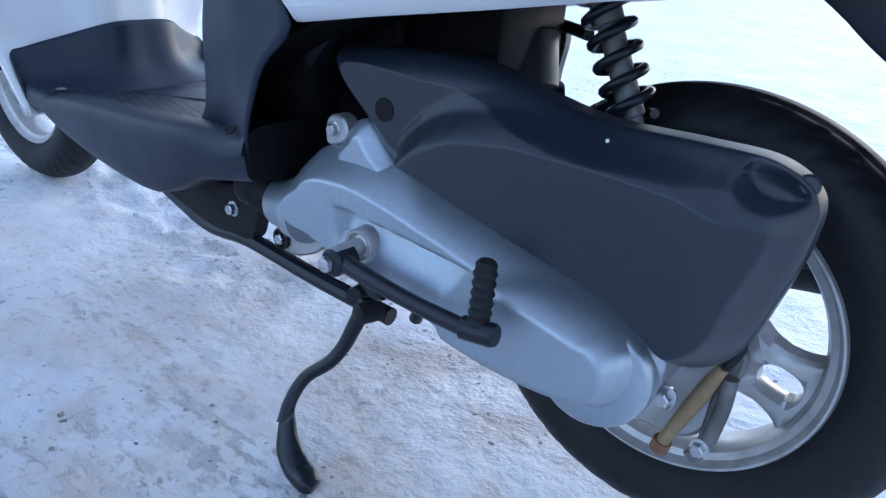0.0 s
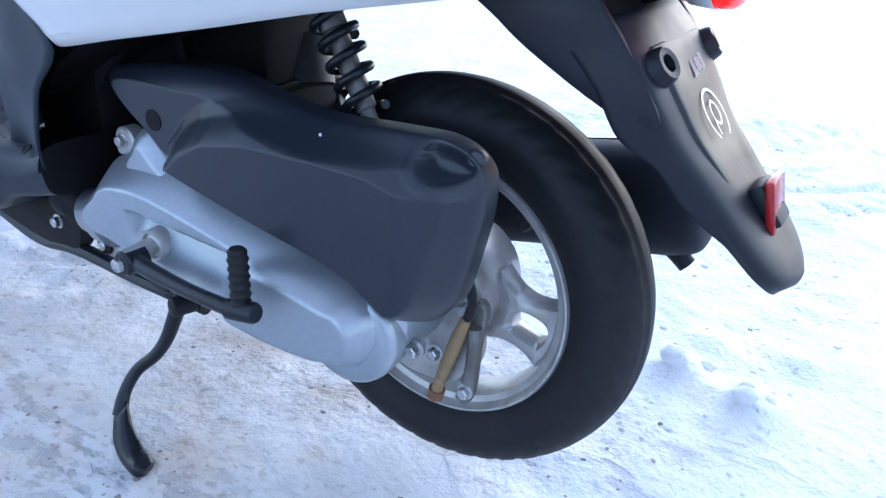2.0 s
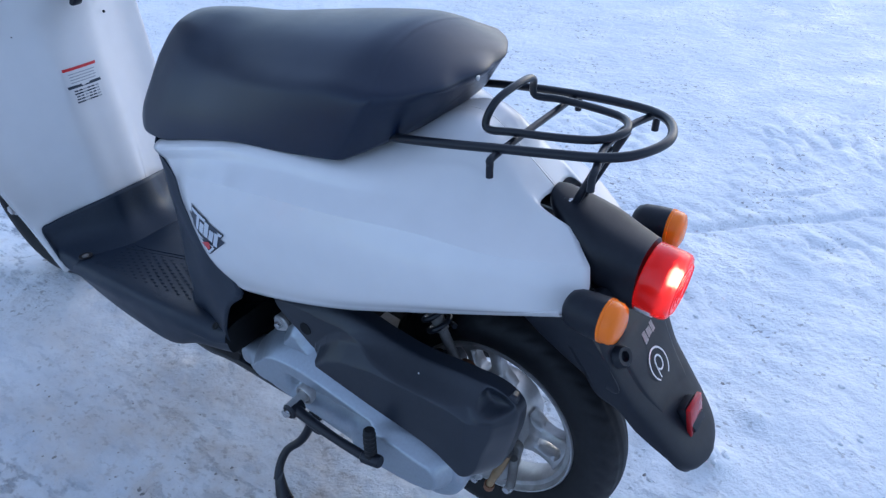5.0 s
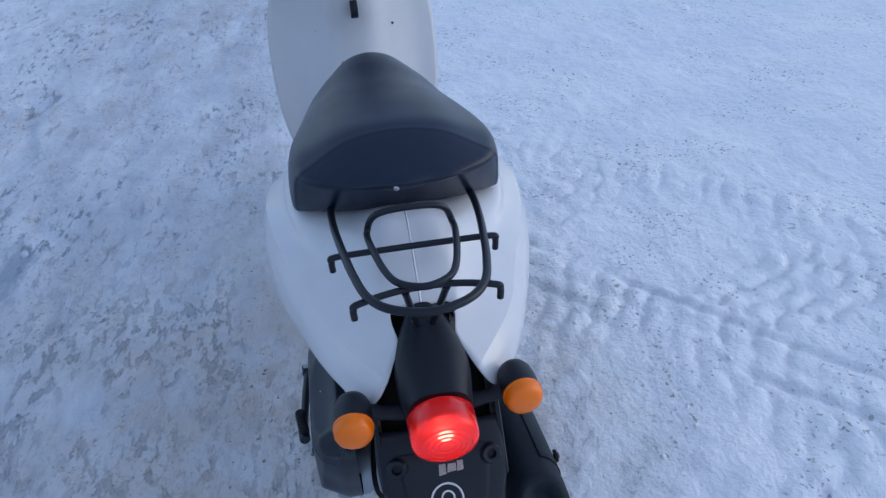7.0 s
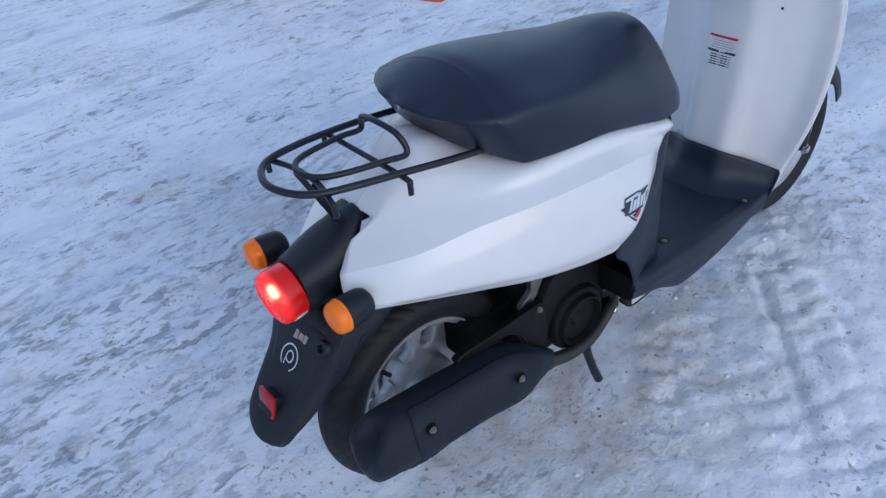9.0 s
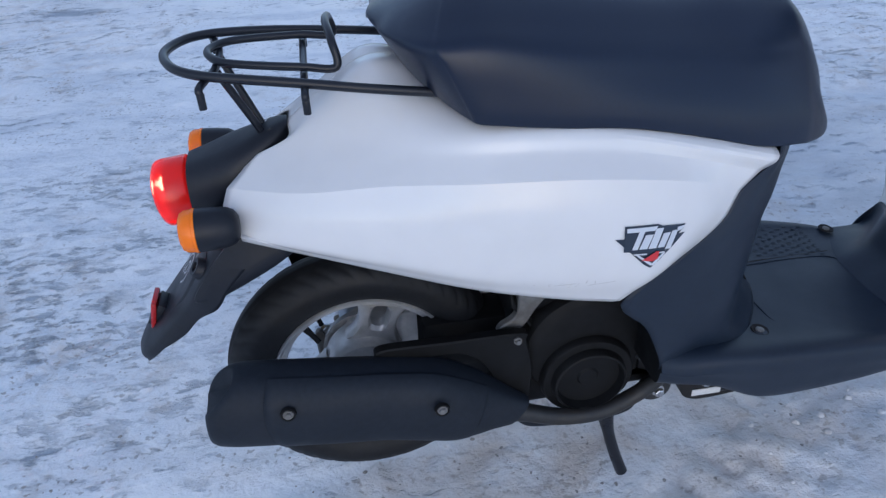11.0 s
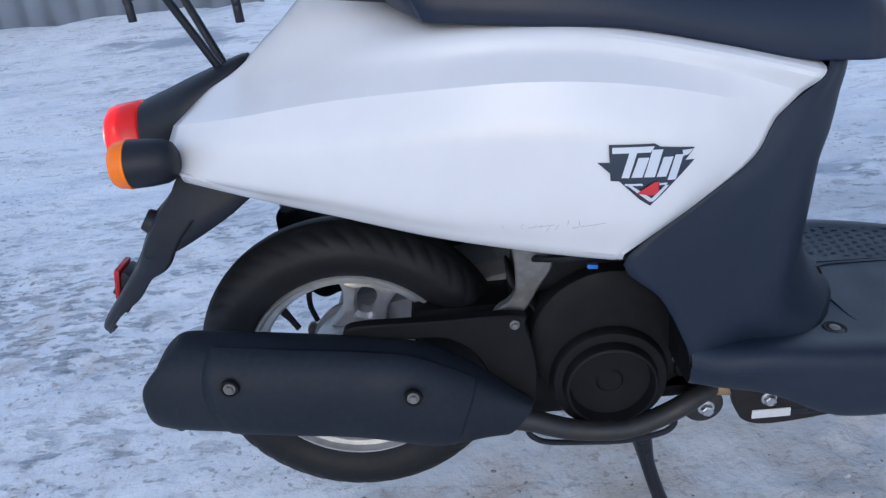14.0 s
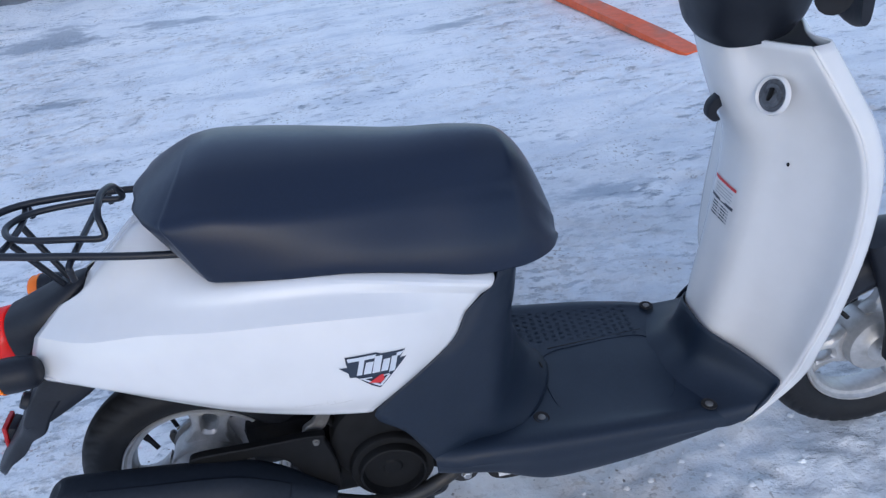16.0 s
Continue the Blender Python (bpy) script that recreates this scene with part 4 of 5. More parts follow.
def tail():
    # black fin that carries the lamp
    rows = []
    for x, w, top, bot in ((-0.058, 0.014, 0.624, 0.600), (-0.068, 0.024, 0.6225, 0.590), (-0.092, 0.0375, 0.6150, 0.560), (-0.125, 0.0475, 0.6045, 0.525), (-0.155, 0.0450, 0.594, 0.508), (-0.180, 0.0410, 0.586, 0.505)):
        c, hh = (top + bot) / 2, (top - bot) / 2
        rows.append([(x, w * math.copysign(abs(math.sin(t)) ** 0.70, math.sin(t)), c + hh * math.copysign(abs(math.cos(t)) ** 0.85, math.cos(t))) for t in (2 * math.pi * k / 24 for k in range(24))])
    fin = part("tail_housing", loft(rows, 26, 48, ring=True, caps=True), BLACK, scooter, "black plastic tail lamp housing", angle=60)
    part("bolt", hexbolt((-0.083, 0.012, 0.612), (-0.45, 0.2, 1), 0.005, 0.004), STEEL, fin)
    c = (-0.180, 0, 0.545)
    lamp = part("tail_lamp", lathe([(0.0, 0.0395), (0.002, 0.0415), (0.030, 0.0412), (0.036, 0.0400), (0.0395, 0.0370), (0.0415, 0.030), (0.043, 0.015), (0.0435, 0.0005)], c, (-1, 0, -0.10), 48), TAIL_RED, scooter, "lit red tail lamp lens", angle=50)
    part("bulb", lathe([(0.0, 0.002), (0.002, 0.006), (0.008, 0.0085), (0.014, 0.0065), (0.018, 0.0015)], (-0.199, 0, 0.550), (-1, 0, 0.1), 16), BULB, lamp, "lit bulb")
    part("reflector_bowl", lathe([(0.003, 0.006), (0.006, 0.020), (0.016, 0.033), (0.026, 0.0375)], c, (-1, 0, -0.10), 40), PALE_PRINT, lamp, "pale reflector bowl inside the lamp")
    # fine prism ribs of the lens
    bm = bmesh.new()
    for r in (0.010, 0.017, 0.024, 0.031):
        d = float(np.interp(r, (0.0, 0.015, 0.030, 0.037), (0.0435, 0.043, 0.0415, 0.0395)))
        lathe([(d - 0.0004, r - 0.0012), (d + 0.0009, r), (d - 0.0006, r + 0.0012)], c, (-1, 0, -0.10), 48, bm, close=True)
    part("lens_rib", bm, TAIL_RED, lamp)
    bm = skin(bmesh.new(), [[Vector(c) + Vector((-d, 0.0424 * math.sin(a), -0.0424 * math.cos(a) - 0.1 * d)) for a in np.linspace(-1.05, 1.05, 22)] for d in (0.003, 0.012, 0.021)])
    part("plate_window", bm, PALE_PRINT, lamp, "pale number plate lamp window", shell=0.001)
    for s, x0 in ((1, -0.131), (-1, -0.121)):
        y = s * 0.103
        body = part("turn_signal", lathe([(0.0, 0.012), (0.004, 0.0185), (0.012, 0.0222), (0.026, 0.0238), (0.042, 0.0245), (0.045, 0.0243)], (x0, y, 0.5465), (-1, s * 0.04, 0.02), 32), BLACK, scooter, "black turn signal with amber lens", angle=50)
        part("lens", lathe([(0.045, 0.0240), (0.0455, 0.0249), (0.0485, 0.0249), (0.049, 0.0240), (0.057, 0.0234), (0.0615, 0.0208), (0.0640, 0.0145), (0.0650, 0.0006)], (x0, y, 0.5465), (-1, s * 0.04, 0.02), 32), AMBER, body, "amber lens", angle=50)
        part("stalk", tube([(-0.148, s * 0.035, 0.528), (-0.150, s * 0.062, 0.533), (-0.150, s * 0.085, 0.540)], 0.010, None, 12, radii=[0.012, 0.009, 0.010]), BLACK, body)


tail()


def rear_fender():
    """Black number plate holder with the pointed mud flap."""
    spine = [(-0.150, 0.497, 0.080), (-0.176, 0.470, 0.083), (-0.196, 0.440, 0.081), (-0.212, 0.415, 0.075), (-0.236, 0.388, 0.069), (-0.262, 0.358, 0.064), (-0.280, 0.338, 0.055), (-0.290, 0.325, 0.040), (-0.294, 0.319, 0.018)]
    rows = []
    for k, (x, z, w) in enumerate(spine):
        d = 0.034 if k < 3 else 0.020 if k < 5 else 0.010
        rows.append([(x + d * 0.75, -w, z - d * 0.6), (x + 0.006, -w * 0.97, z - 0.004), (x, -w * 0.85, z), (x - 0.003, -w * 0.4, z + 0.002), (x - 0.003, w * 0.4, z + 0.002), (x, w * 0.85, z),
                     (x + 0.006, w * 0.97, z - 0.004), (x + d * 0.75, w, z - d * 0.6)])
    ob = part("rear_fender", loft(rows, 40, 44), BLACK, scooter, "black plastic rear fender with spiral mark and red reflector", angle=50, shell=0.004)
    for s in (1, -1):
        bm = pillow([(-0.030, 0.520), (-0.070, 0.487), (-0.105, 0.464), (-0.165, 0.434), (-0.196, 0.432), (-0.180, 0.462), (-0.150, 0.500), (-0.120, 0.528)],
                    [(0, s * 0.076), (0, s * 0.0805), (0.003, s * 0.0825)], 40)
        part("fender_web", bm, BLACK, ob)
        # plate bolt lug
        part("plate_lug", lathe([(-0.012, 0.0155), (0.003, 0.0125), (0.005, 0.0110), (0.0045, 0.0065), (-0.002, 0.0055), (-0.002, 0.0)], (-0.187, s * 0.060, 0.468), (-0.8, s * 0.16, 0.60), 24), BLACK, ob, "black lug with a bolt hole")
    rows = []
    for x, z, w, up in ((-0.172, 0.476, 0.054, 0.003), (-0.180, 0.467, 0.053, 0.0042), (-0.197, 0.441, 0.050, 0.0042), (-0.213, 0.416, 0.045, 0.0042), (-0.236, 0.389, 0.038, 0.0032), (-0.246, 0.378, 0.034, 0.000)):
        rows.append([(x - 0.8 * k * up + 0.8 * j, y * w, z + 0.6 * k * up - 0.6 * j) for y, k, j in ((-1.30, 0, 0.005), (-1.08, 0.5, 0), (-0.90, 1, 0), (0, 1.1, 0), (0.90, 1, 0), (1.08, 0.5, 0), (1.30, 0, 0.005))])
    part("raised_panel", loft(rows, 30, 31), BLACK, ob, angle=50, shell=0.003)
    # bridging web in front of the tyre
    rows = [[(-0.06, y, 0.530), (-0.09, y, 0.510), (-0.13, y, 0.485), (-0.160, y, 0.465)] for y in (-0.072, -0.03, 0.03, 0.072)]
    part("inner_guard", loft(rows, 9, 20), INNER, ob, shell=0.004)
    # spiral mark, painted
    nrm = Vector((-0.80, 0, 0.60)).normalized()
    up = Vector((0.60, 0, 0.80)).normalized()
    right = Vector((0, -1, 0))
    c = Vector((-0.2085, 0.002, 0.4235)) + nrm * 0.0080
    bm = bmesh.new()

    def stroke(pts, wide):
        rows = []
        for i, (a, b) in enumerate(pts):
            da, db = pts[min(i + 1, len(pts) - 1)][0] - pts[max(i - 1, 0)][0], pts[min(i + 1, len(pts) - 1)][1] - pts[max(i - 1, 0)][1]
            ln = math.hypot(da, db)
            q = c + right * a + up * b
            e = (right * (-db) + up * da) / ln * wide * (0.55 + 0.45 * math.sin(math.pi * (0.15 + 0.7 * i / (len(pts) - 1))))
            rows.append([q - e, q + e])
        skin(bm, rows)
    stroke([(0.0200 * math.cos(a), 0.0200 * math.sin(a)) for a in np.linspace(radians(-62), radians(232), 50)], 0.0013)
    stroke([(0.001 + 0.0078 * math.cos(a), 0.0015 + 0.0088 * math.sin(a)) for a in np.linspace(radians(-150), radians(175), 40)] + [(-0.0072, -0.004), (-0.0078, -0.010), (-0.0078, -0.0145)], 0.0013)
    part("spiral_mark", bm, PALE_PRINT, ob, "pale painted spiral mark")
    bm = bmesh.new()
    for k, (dx, w, h) in enumerate(((-0.012, 0.008, 0.012), (0.0, 0.010, 0.009), (0.011, 0.007, 0.011))):
        q = Vector((-0.1865, 0, 0.4545)) + right * (dx + 0.008) + nrm * 0.0084 + up * (0.001 * k)
        bm.faces.new([bm.verts.new(q + right * a * w * 0.6 + up * b * h * 0.6) for a, b in ((-1, -1), (1, -0.8), (1, 1), (-0.7, 1))])
    part("sticker_remnant", bm, TORN, ob, "torn rest of a pale sticker")
    m = Matrix((right, up, nrm)).transposed()
    bm = bmesh.new()
    box(bm, Vector((-0.259, 0, 0.367)) + nrm * 0.006, (0.034, 0.034, 0.012), m, 0.002)
    rf = part("reflector_base", bm, BLACK, ob)
    m2 = Matrix((right, Vector((0.22, 0, 0.975)), Vector((-0.975, 0, 0.22)))).transposed()
    bm = bmesh.new()
    box(bm, Vector((-0.268, 0, 0.372)), (0.040, 0.040, 0.007), m2, 0.002)
    part("reflector", bm, REFLECTOR, rf, "red reflector")


rear_fender()


def rack():
    rail = [(0.130, 0.0975, 0.674), (0.085, 0.0985, 0.681), (0.03, 0.0955, 0.689), (-0.036, 0.0875, 0.698), (-0.090, 0.0790, 0.704), (-0.136, 0.0665, 0.708), (-0.164, 0.042, 0.710), (-0.177, 0.0, 0.711)]
    rail = rail + [(x, -y, q) for x, y, q in rail[-2::-1]]
    ob = part("luggage_rack", tube(rail, 0.0052, None, 12, 70), TUBE, scooter, "black tubular steel luggage rack", angle=60)
    loop = [(0.006, 0.055, 0.699), (0.004, 0.042, 0.724), (0.000, 0.0, 0.732), (0.004, -0.042, 0.724), (0.006, -0.055, 0.699), (-0.03, -0.0535, 0.702), (-0.088, -0.043, 0.706), (-0.118, -0.029, 0.708), (-0.131, 0, 0.709),
            (-0.118, 0.029, 0.708), (-0.088, 0.043, 0.706), (-0.03, 0.0535, 0.702)]
    part("inner_loop", tube(loop, 0.0045, None, 12, 90, closed=True), TUBE, ob, angle=60)
    for x, w, zz in ((-0.029, 0.104, 0.6925), (-0.134, 0.085, 0.7005)):
        pts = [(x, w, zz - 0.022), (x, w, zz - 0.008), (x, w - 0.006, zz - 0.001), (x + (0.012 if x < -0.1 else 0), 0.03, zz), (x + (0.012 if x < -0.1 else 0), -0.03, zz), (x, -w + 0.006, zz - 0.001), (x, -w, zz - 0.008), (x, -w, zz - 0.022)]
        part("hook_bar", tube(pts, 0.0042, None, 10, 60), TUBE, ob, angle=60)
    for s in (1, -1):
        part("strut", tube([(-0.124, s * 0.024, 0.698), (-0.088, s * 0.010, 0.614)], 0.0046, None, 10), TUBE, ob, angle=60)
    bm = bmesh.new()
    box(bm, (-0.086, 0, 0.613), (0.022, 0.034, 0.004), Matrix.Rotation(radians(-24), 3, "Y"), 0.001)
    part("foot_plate", bm, TUBE, ob)


rack()


def engine_left():
    """Silver drive cover, kick starter, air cleaner, rear brake parts."""
    out = [(0.367, 0.246), (0.360, 0.270), (0.338, 0.297), (0.310, 0.318), (0.250, 0.327), (0.180, 0.318), (0.100, 0.302), (0.020, 0.288), (-0.012, 0.280), (-0.031, 0.257), (-0.032, 0.228), (-0.014, 0.198),
           (0.030, 0.184), (0.100, 0.182), (0.180, 0.193), (0.270, 0.208), (0.340, 0.224)]

    def relief(x, z):
        e = 0.011 * step(1.0, 0.84, math.hypot((x - 0.045) / 0.104, (z - 0.226) / 0.062))
        top = 0.279 + (x - 0.2) * 0.05
        pocket = step(0.268, 0.256, x) * step(0.098, 0.140, x) * step(top, top - 0.005, z) * min(1.0, max(0.0, (z - 0.228) / 0.042))
        return e - 0.017 * pocket
    bm = dome(out, [(0.30, 0.262), (0.025, 0.236)], 0.050, 0.128, 0.038, 0.030, relief, 200, 44, soft=0.18)
    cover = part("drive_cover", bm, ALLOY, scooter, "silver cast alloy drive cover", angle=60)
    part("drum_end", lathe([(-0.052, 0.0455), (-0.010, 0.0455), (-0.004, 0.0440), (0.0, 0.0400), (0.002, 0.032), (0.002, 0.0)], (0.0105, 0.156, 0.2305), (-0.08, 1, 0.02), 48), ALLOY, cover, angle=50)
    # flat rim of the case behind the cover
    part("crankcase", pillow(out, [(-0.003, 0.010), (-0.003, 0.052)], 90), RIM, scooter, "grey alloy crankcase")
    # air duct snout and the triangular upper lobe
    part("duct_snout", lathe([(0.0, 0.0255), (0.003, 0.0270), (0.022, 0.0275), (0.030, 0.033), (0.048, 0.034)], (0.394, 0.116, 0.233), (-1, 0.05, 0.10), 28), ALLOY, cover, angle=40)
    part("bellows", lathe([(0.0, 0.022), (0.006, 0.0265), (0.012, 0.022), (0.018, 0.0265), (0.024, 0.022), (0.030, 0.027), (0.036, 0.022), (0.044, 0.027), (0.055, 0.028)], (0.393, 0.114, 0.234), (1, -0.12, 0.05), 24), RUBBER, scooter, "black rubber bellows of the cooling duct")
    bm = dome([(0.296, 0.306), (0.291, 0.328), (0.276, 0.349), (0.260, 0.352), (0.244, 0.338), (0.224, 0.312), (0.258, 0.296)], [(0.266, 0.326), (0.258, 0.318)], 0.105, 0.132, 0.014, 0.016, None, 60, 14, soft=0.3)
    part("upper_lobe", bm, ALLOY, cover, angle=40)
    bm = pillow([(0.314, 0.318), (0.317, 0.338), (0.308, 0.347), (0.294, 0.344), (0.290, 0.328)], [(0, 0.116), (0, 0.130), (0.002, 0.132)], 30)
    lug = part("bolt_lug", bm, RIM, cover)
    part("bolt", hexbolt((0.305, 0.132, 0.334), (0, 1, 0), 0.0055, 0.006), STEEL, lug)
    for x, z in ((0.118, 0.180), (0.018, 0.182), (-0.036, 0.222), (0.350, 0.226)):
        part("cover_bolt", hexbolt((x, 0.118, z - 0.004), (0, 1, 0), 0.006, 0.010), STEEL, cover)
    # pivot bolt with a dark bush under the front end
    bm = pillow([(0.428, 0.186), (0.412, 0.192), (0.380, 0.196), (0.350, 0.212), (0.336, 0.208), (0.360, 0.180), (0.396, 0.163), (0.420, 0.165)], [(0, 0.084), (0, 0.096), (0.002, 0.098)], 40)
    pivot = part("pivot_lug", bm, RIM, cover)
    part("bush", lathe([(-0.004, 0.0125), (0.004, 0.0120), (0.005, 0.0095), (0.002, 0.0080)], (0.414, 0.098, 0.178), (0, 1, 0), 24), RUBBER, pivot)
    part("pivot_bolt", hexbolt((0.414, 0.098, 0.178), (0, 1, 0), 0.0068, 0.007), STEEL, pivot)
    # kick starter recess, shaft and arm
    part("kick_shaft", lathe([(-0.034, 0.0165), (-0.020, 0.0160), (-0.018, 0.0148), (-0.019, 0.0125), (-0.022, 0.0115), (-0.020, 0.0085), (0.012, 0.0080)], (0.2370, 0.184, 0.2515), (0, 1, 0), 28), RIM, cover)
    bm = tube([(0.240, 0.184, 0.247), (0.215, 0.190, 0.246), (0.150, 0.197, 0.247), (0.083, 0.201, 0.250)], 0.007, None, 12, radii=[0.0095, 0.0080, 0.0068, 0.0070])
    arm = part("kick_arm", bm, TUBE, scooter, "black kick starter arm with ribbed rubber pedal")
    bm = pillow([(0.199, 0.246), (0.186, 0.2435), (0.176, 0.236), (0.186, 0.2325), (0.197, 0.237), (0.206, 0.243)], [(0.001, 0.184), (0, 0.187), (0, 0.196), (0.0015, 0.198)], 24)
    part("stop_lobe", bm, TUBE, arm)
    part("clamp", lathe([(-0.008, 0.0125), (0.012, 0.0125), (0.015, 0.010)], (0.236, 0.184, 0.246), (0, 1, 0), 20), TUBE, arm)
    part("clamp_bolt", lathe([(0.0, 0.0072), (0.004, 0.0065), (0.005, 0.003)], (0.239, 0.1995, 0.245), (0, 1, 0), 14), STEEL, arm)
    part("pedal_joint", lathe([(-0.014, 0.0075), (-0.0125, 0.0092), (0.0125, 0.0092), (0.015, 0.0078)], (0.081, 0.200, 0.252), (-1, -0.1, 0.12), 20), TUBE, arm)
    prof = [(0.0, 0.0075)]
    for k in range(6):
        prof += [(0.004 + k * 0.0078, 0.0076), (0.0070 + k * 0.0078, 0.0090), (0.0098 + k * 0.0078, 0.0076)]
    prof += [(0.053, 0.0080), (0.0555, 0.006)]
    part("pedal", lathe(prof, (0.082, 0.199, 0.252), (0.0, 0.0, 1), 18), RUBBER, arm, "ribbed black rubber kick pedal")

    # air cleaner
    out = [(0.304, 0.402), (0.245, 0.417), (0.175, 0.423), (0.138, 0.420), (0.095, 0.411), (0.045, 0.405), (-0.019, 0.408), (-0.067, 0.408), (-0.094, 0.393), (-0.098, 0.365), (-0.091, 0.325), (-0.078, 0.280), (-0.055, 0.258), (-0.030, 0.264),
           (0.020, 0.282), (0.100, 0.297), (0.180, 0.314), (0.230, 0.327), (0.262, 0.356)]
    hi = ((-0.11, -0.059, -0.024, 0.023, 0.064, 0.108, 0.164, 0.191, 0.214, 0.225), (0.394, 0.400, 0.404, 0.406, 0.409, 0.408, 0.393, 0.374, 0.349, 0.30))
    lo = ((-0.11, -0.048, -0.025, 0.022, 0.097, 0.146, 0.179, 0.202, 0.212), (0.372, 0.376, 0.382, 0.383, 0.381, 0.371, 0.354, 0.331, 0.29))

    def relief(x, z):
        top, low = float(np.interp(x, *hi)), float(np.interp(x, *lo))
        f = min(1.0, max(0.0, (top - z) / (top - low)))
        e = 0.025 * (0.75 * f + 0.25 * f * f * (3 - 2 * f)) + 0.0022 * math.exp(-(((z - top) / 0.0045) ** 2))
        notch = step(1.0, 0.84, math.hypot((x + 0.074) / 0.023, (z - 0.400) / 0.017))
        return e - 0.020 * step(-0.045, -0.100, x) - 0.004 * step(0.075, -0.02, x) * step(0.39, 0.42, z) - 0.026 * notch + 0.003 * step(1.50, 1.10, math.hypot((x + 0.074) / 0.023, (z - 0.400) / 0.017))
    bm = dome(out, [(0.19, 0.366), (-0.015, 0.338)], 0.112, 0.130, 0.019, 0.022, relief, 300, 84)
    ac = part("air_cleaner", bm, CASE, scooter, "dark grey plastic air cleaner case", angle=60)
    # no recess here: a flat disc coloured as dark as the hole's inside
    part("hole", lathe([(-0.002, 0.0100), (0.0008, 0.0098), (0.0008, 0.0)], (0.2315, 0.1490, 0.3715), (0, 1, 0), 28), DEEP_BLACK, ac, "flat dark disc standing for a round hole")
    part("screw_boss", lathe([(-0.010, 0.0075), (0.002, 0.0070), (0.004, 0.005)], (-0.086, 0.126, 0.398), (-0.3, 1, 0.35), 16), CASE, ac)
    part("white_speck", lathe([(0.0, 0.0014), (0.0008, 0.0011)], (0.032, 0.1545, 0.399), (0, 1, 0.3), 10), PALE_PRINT, ac)

    # rear brake lever and cable at the hub
    part("brake_drum", lathe([(0.034, 0.062), (0.046, 0.060), (0.052, 0.050), (0.053, 0.020)], (0, 0, AXLE), (0, 1, 0), 40), RIM, scooter, "grey alloy brake panel")
    bm = pillow([(0.075, 0.205), (0.055, 0.175), (0.020, 0.150), (-0.040, 0.150), (-0.062, 0.185), (-0.050, 0.230), (0.00, 0.262), (0.060, 0.255)], [(0, 0.040), (0, 0.060), (0.004, 0.064)], 50)
    gc = part("gear_case", bm, RIM, scooter, "grey alloy final drive case")
    for x, z in ((0.022, 0.176), (-0.0075, 0.186), (-0.0225, 0.180), (-0.052, 0.238)):
        part("bolt", hexbolt((x, 0.064, z), (0, 1, 0), 0.0062, 0.008), STEEL, gc)
    bm = tube([(-0.060, 0.078, 0.236), (-0.048, 0.076, 0.200), (-0.036, 0.074, 0.165)], 0.008, None, 12, radii=[0.0048, 0.0068, 0.0068, 0.0056])
    tube([(-0.036, 0.074, 0.165), (-0.030, 0.071, 0.146)], 0.0056, bm, 12)
    sp = part("brake_adjuster", bm, GOLD, scooter, "yellow zinc-plated brake adjuster")
    part("adjuster_nut", lathe([(-0.005, 0.008), (0.005, 0.008), (0.007, 0.006)], (-0.0285, 0.070, 0.141), (0.2, -0.05, -1), 12), WORN, sp)
    bm = pillow([(-0.072, 0.240), (-0.060, 0.244), (-0.055, 0.200), (-0.053, 0.152), (-0.046, 0.140), (-0.056, 0.134), (-0.064, 0.150), (-0.067, 0.200)], [(0, 0.056), (0, 0.064), (0.002, 0.066)], 40)
    ba = part("brake_arm", bm, DULL, scooter, "grey brake arm")
    part("bolt", hexbolt((-0.0575, 0.066, 0.152), (0, 1, 0), 0.0060, 0.007), STEEL, ba)
    part("return_tube", tube([(-0.066, 0.072, 0.226), (-0.067, 0.073, 0.200), (-0.064, 0.073, 0.168)], 0.0062, None, 12), DULL, ba)
    part("cable", tube([(-0.062, 0.080, 0.238), (-0.070, 0.088, 0.262), (-0.064, 0.092, 0.285), (-0.03, 0.09, 0.30), (0.05, 0.08, 0.31)], 0.004, None, 8, 40), RUBBER, scooter, "black brake cable")


engine_left()


def shock():
    a, b = Vector((0.128, 0.068, 0.535)), Vector((0.028, 0.068, 0.345))
    d = (b - a).normalized()
    ob = part("shock_absorber", lathe([(0.0, 0.0115), (0.085, 0.0115), (0.087, 0.0095), (0.155, 0.0095), (0.157, 0.0070), (0.206, 0.0070)], a, d, 20), DULL, scooter, "rear shock absorber with black coil spring")
    u = d.orthogonal().normalized()
    v = d.cross(u)
    pts = []
    for k in range(181):
        t = k / 180
        an = t * 2 * math.pi * 9.0
        pts.append(a + d * (0.000 + 0.158 * t) + 0.0165 * (math.cos(an) * u + math.sin(an) * v))
    part("spring", tube([tuple(p) for p in pts], 0.0040, None, 8, 340), TUBE, ob, "black coil spring", angle=60)
    part("lower_eye", lathe([(-0.016, 0.015), (0.016, 0.015)], b + d * 0.012, (0, 1, 0), 18), WORN, ob)


shock()


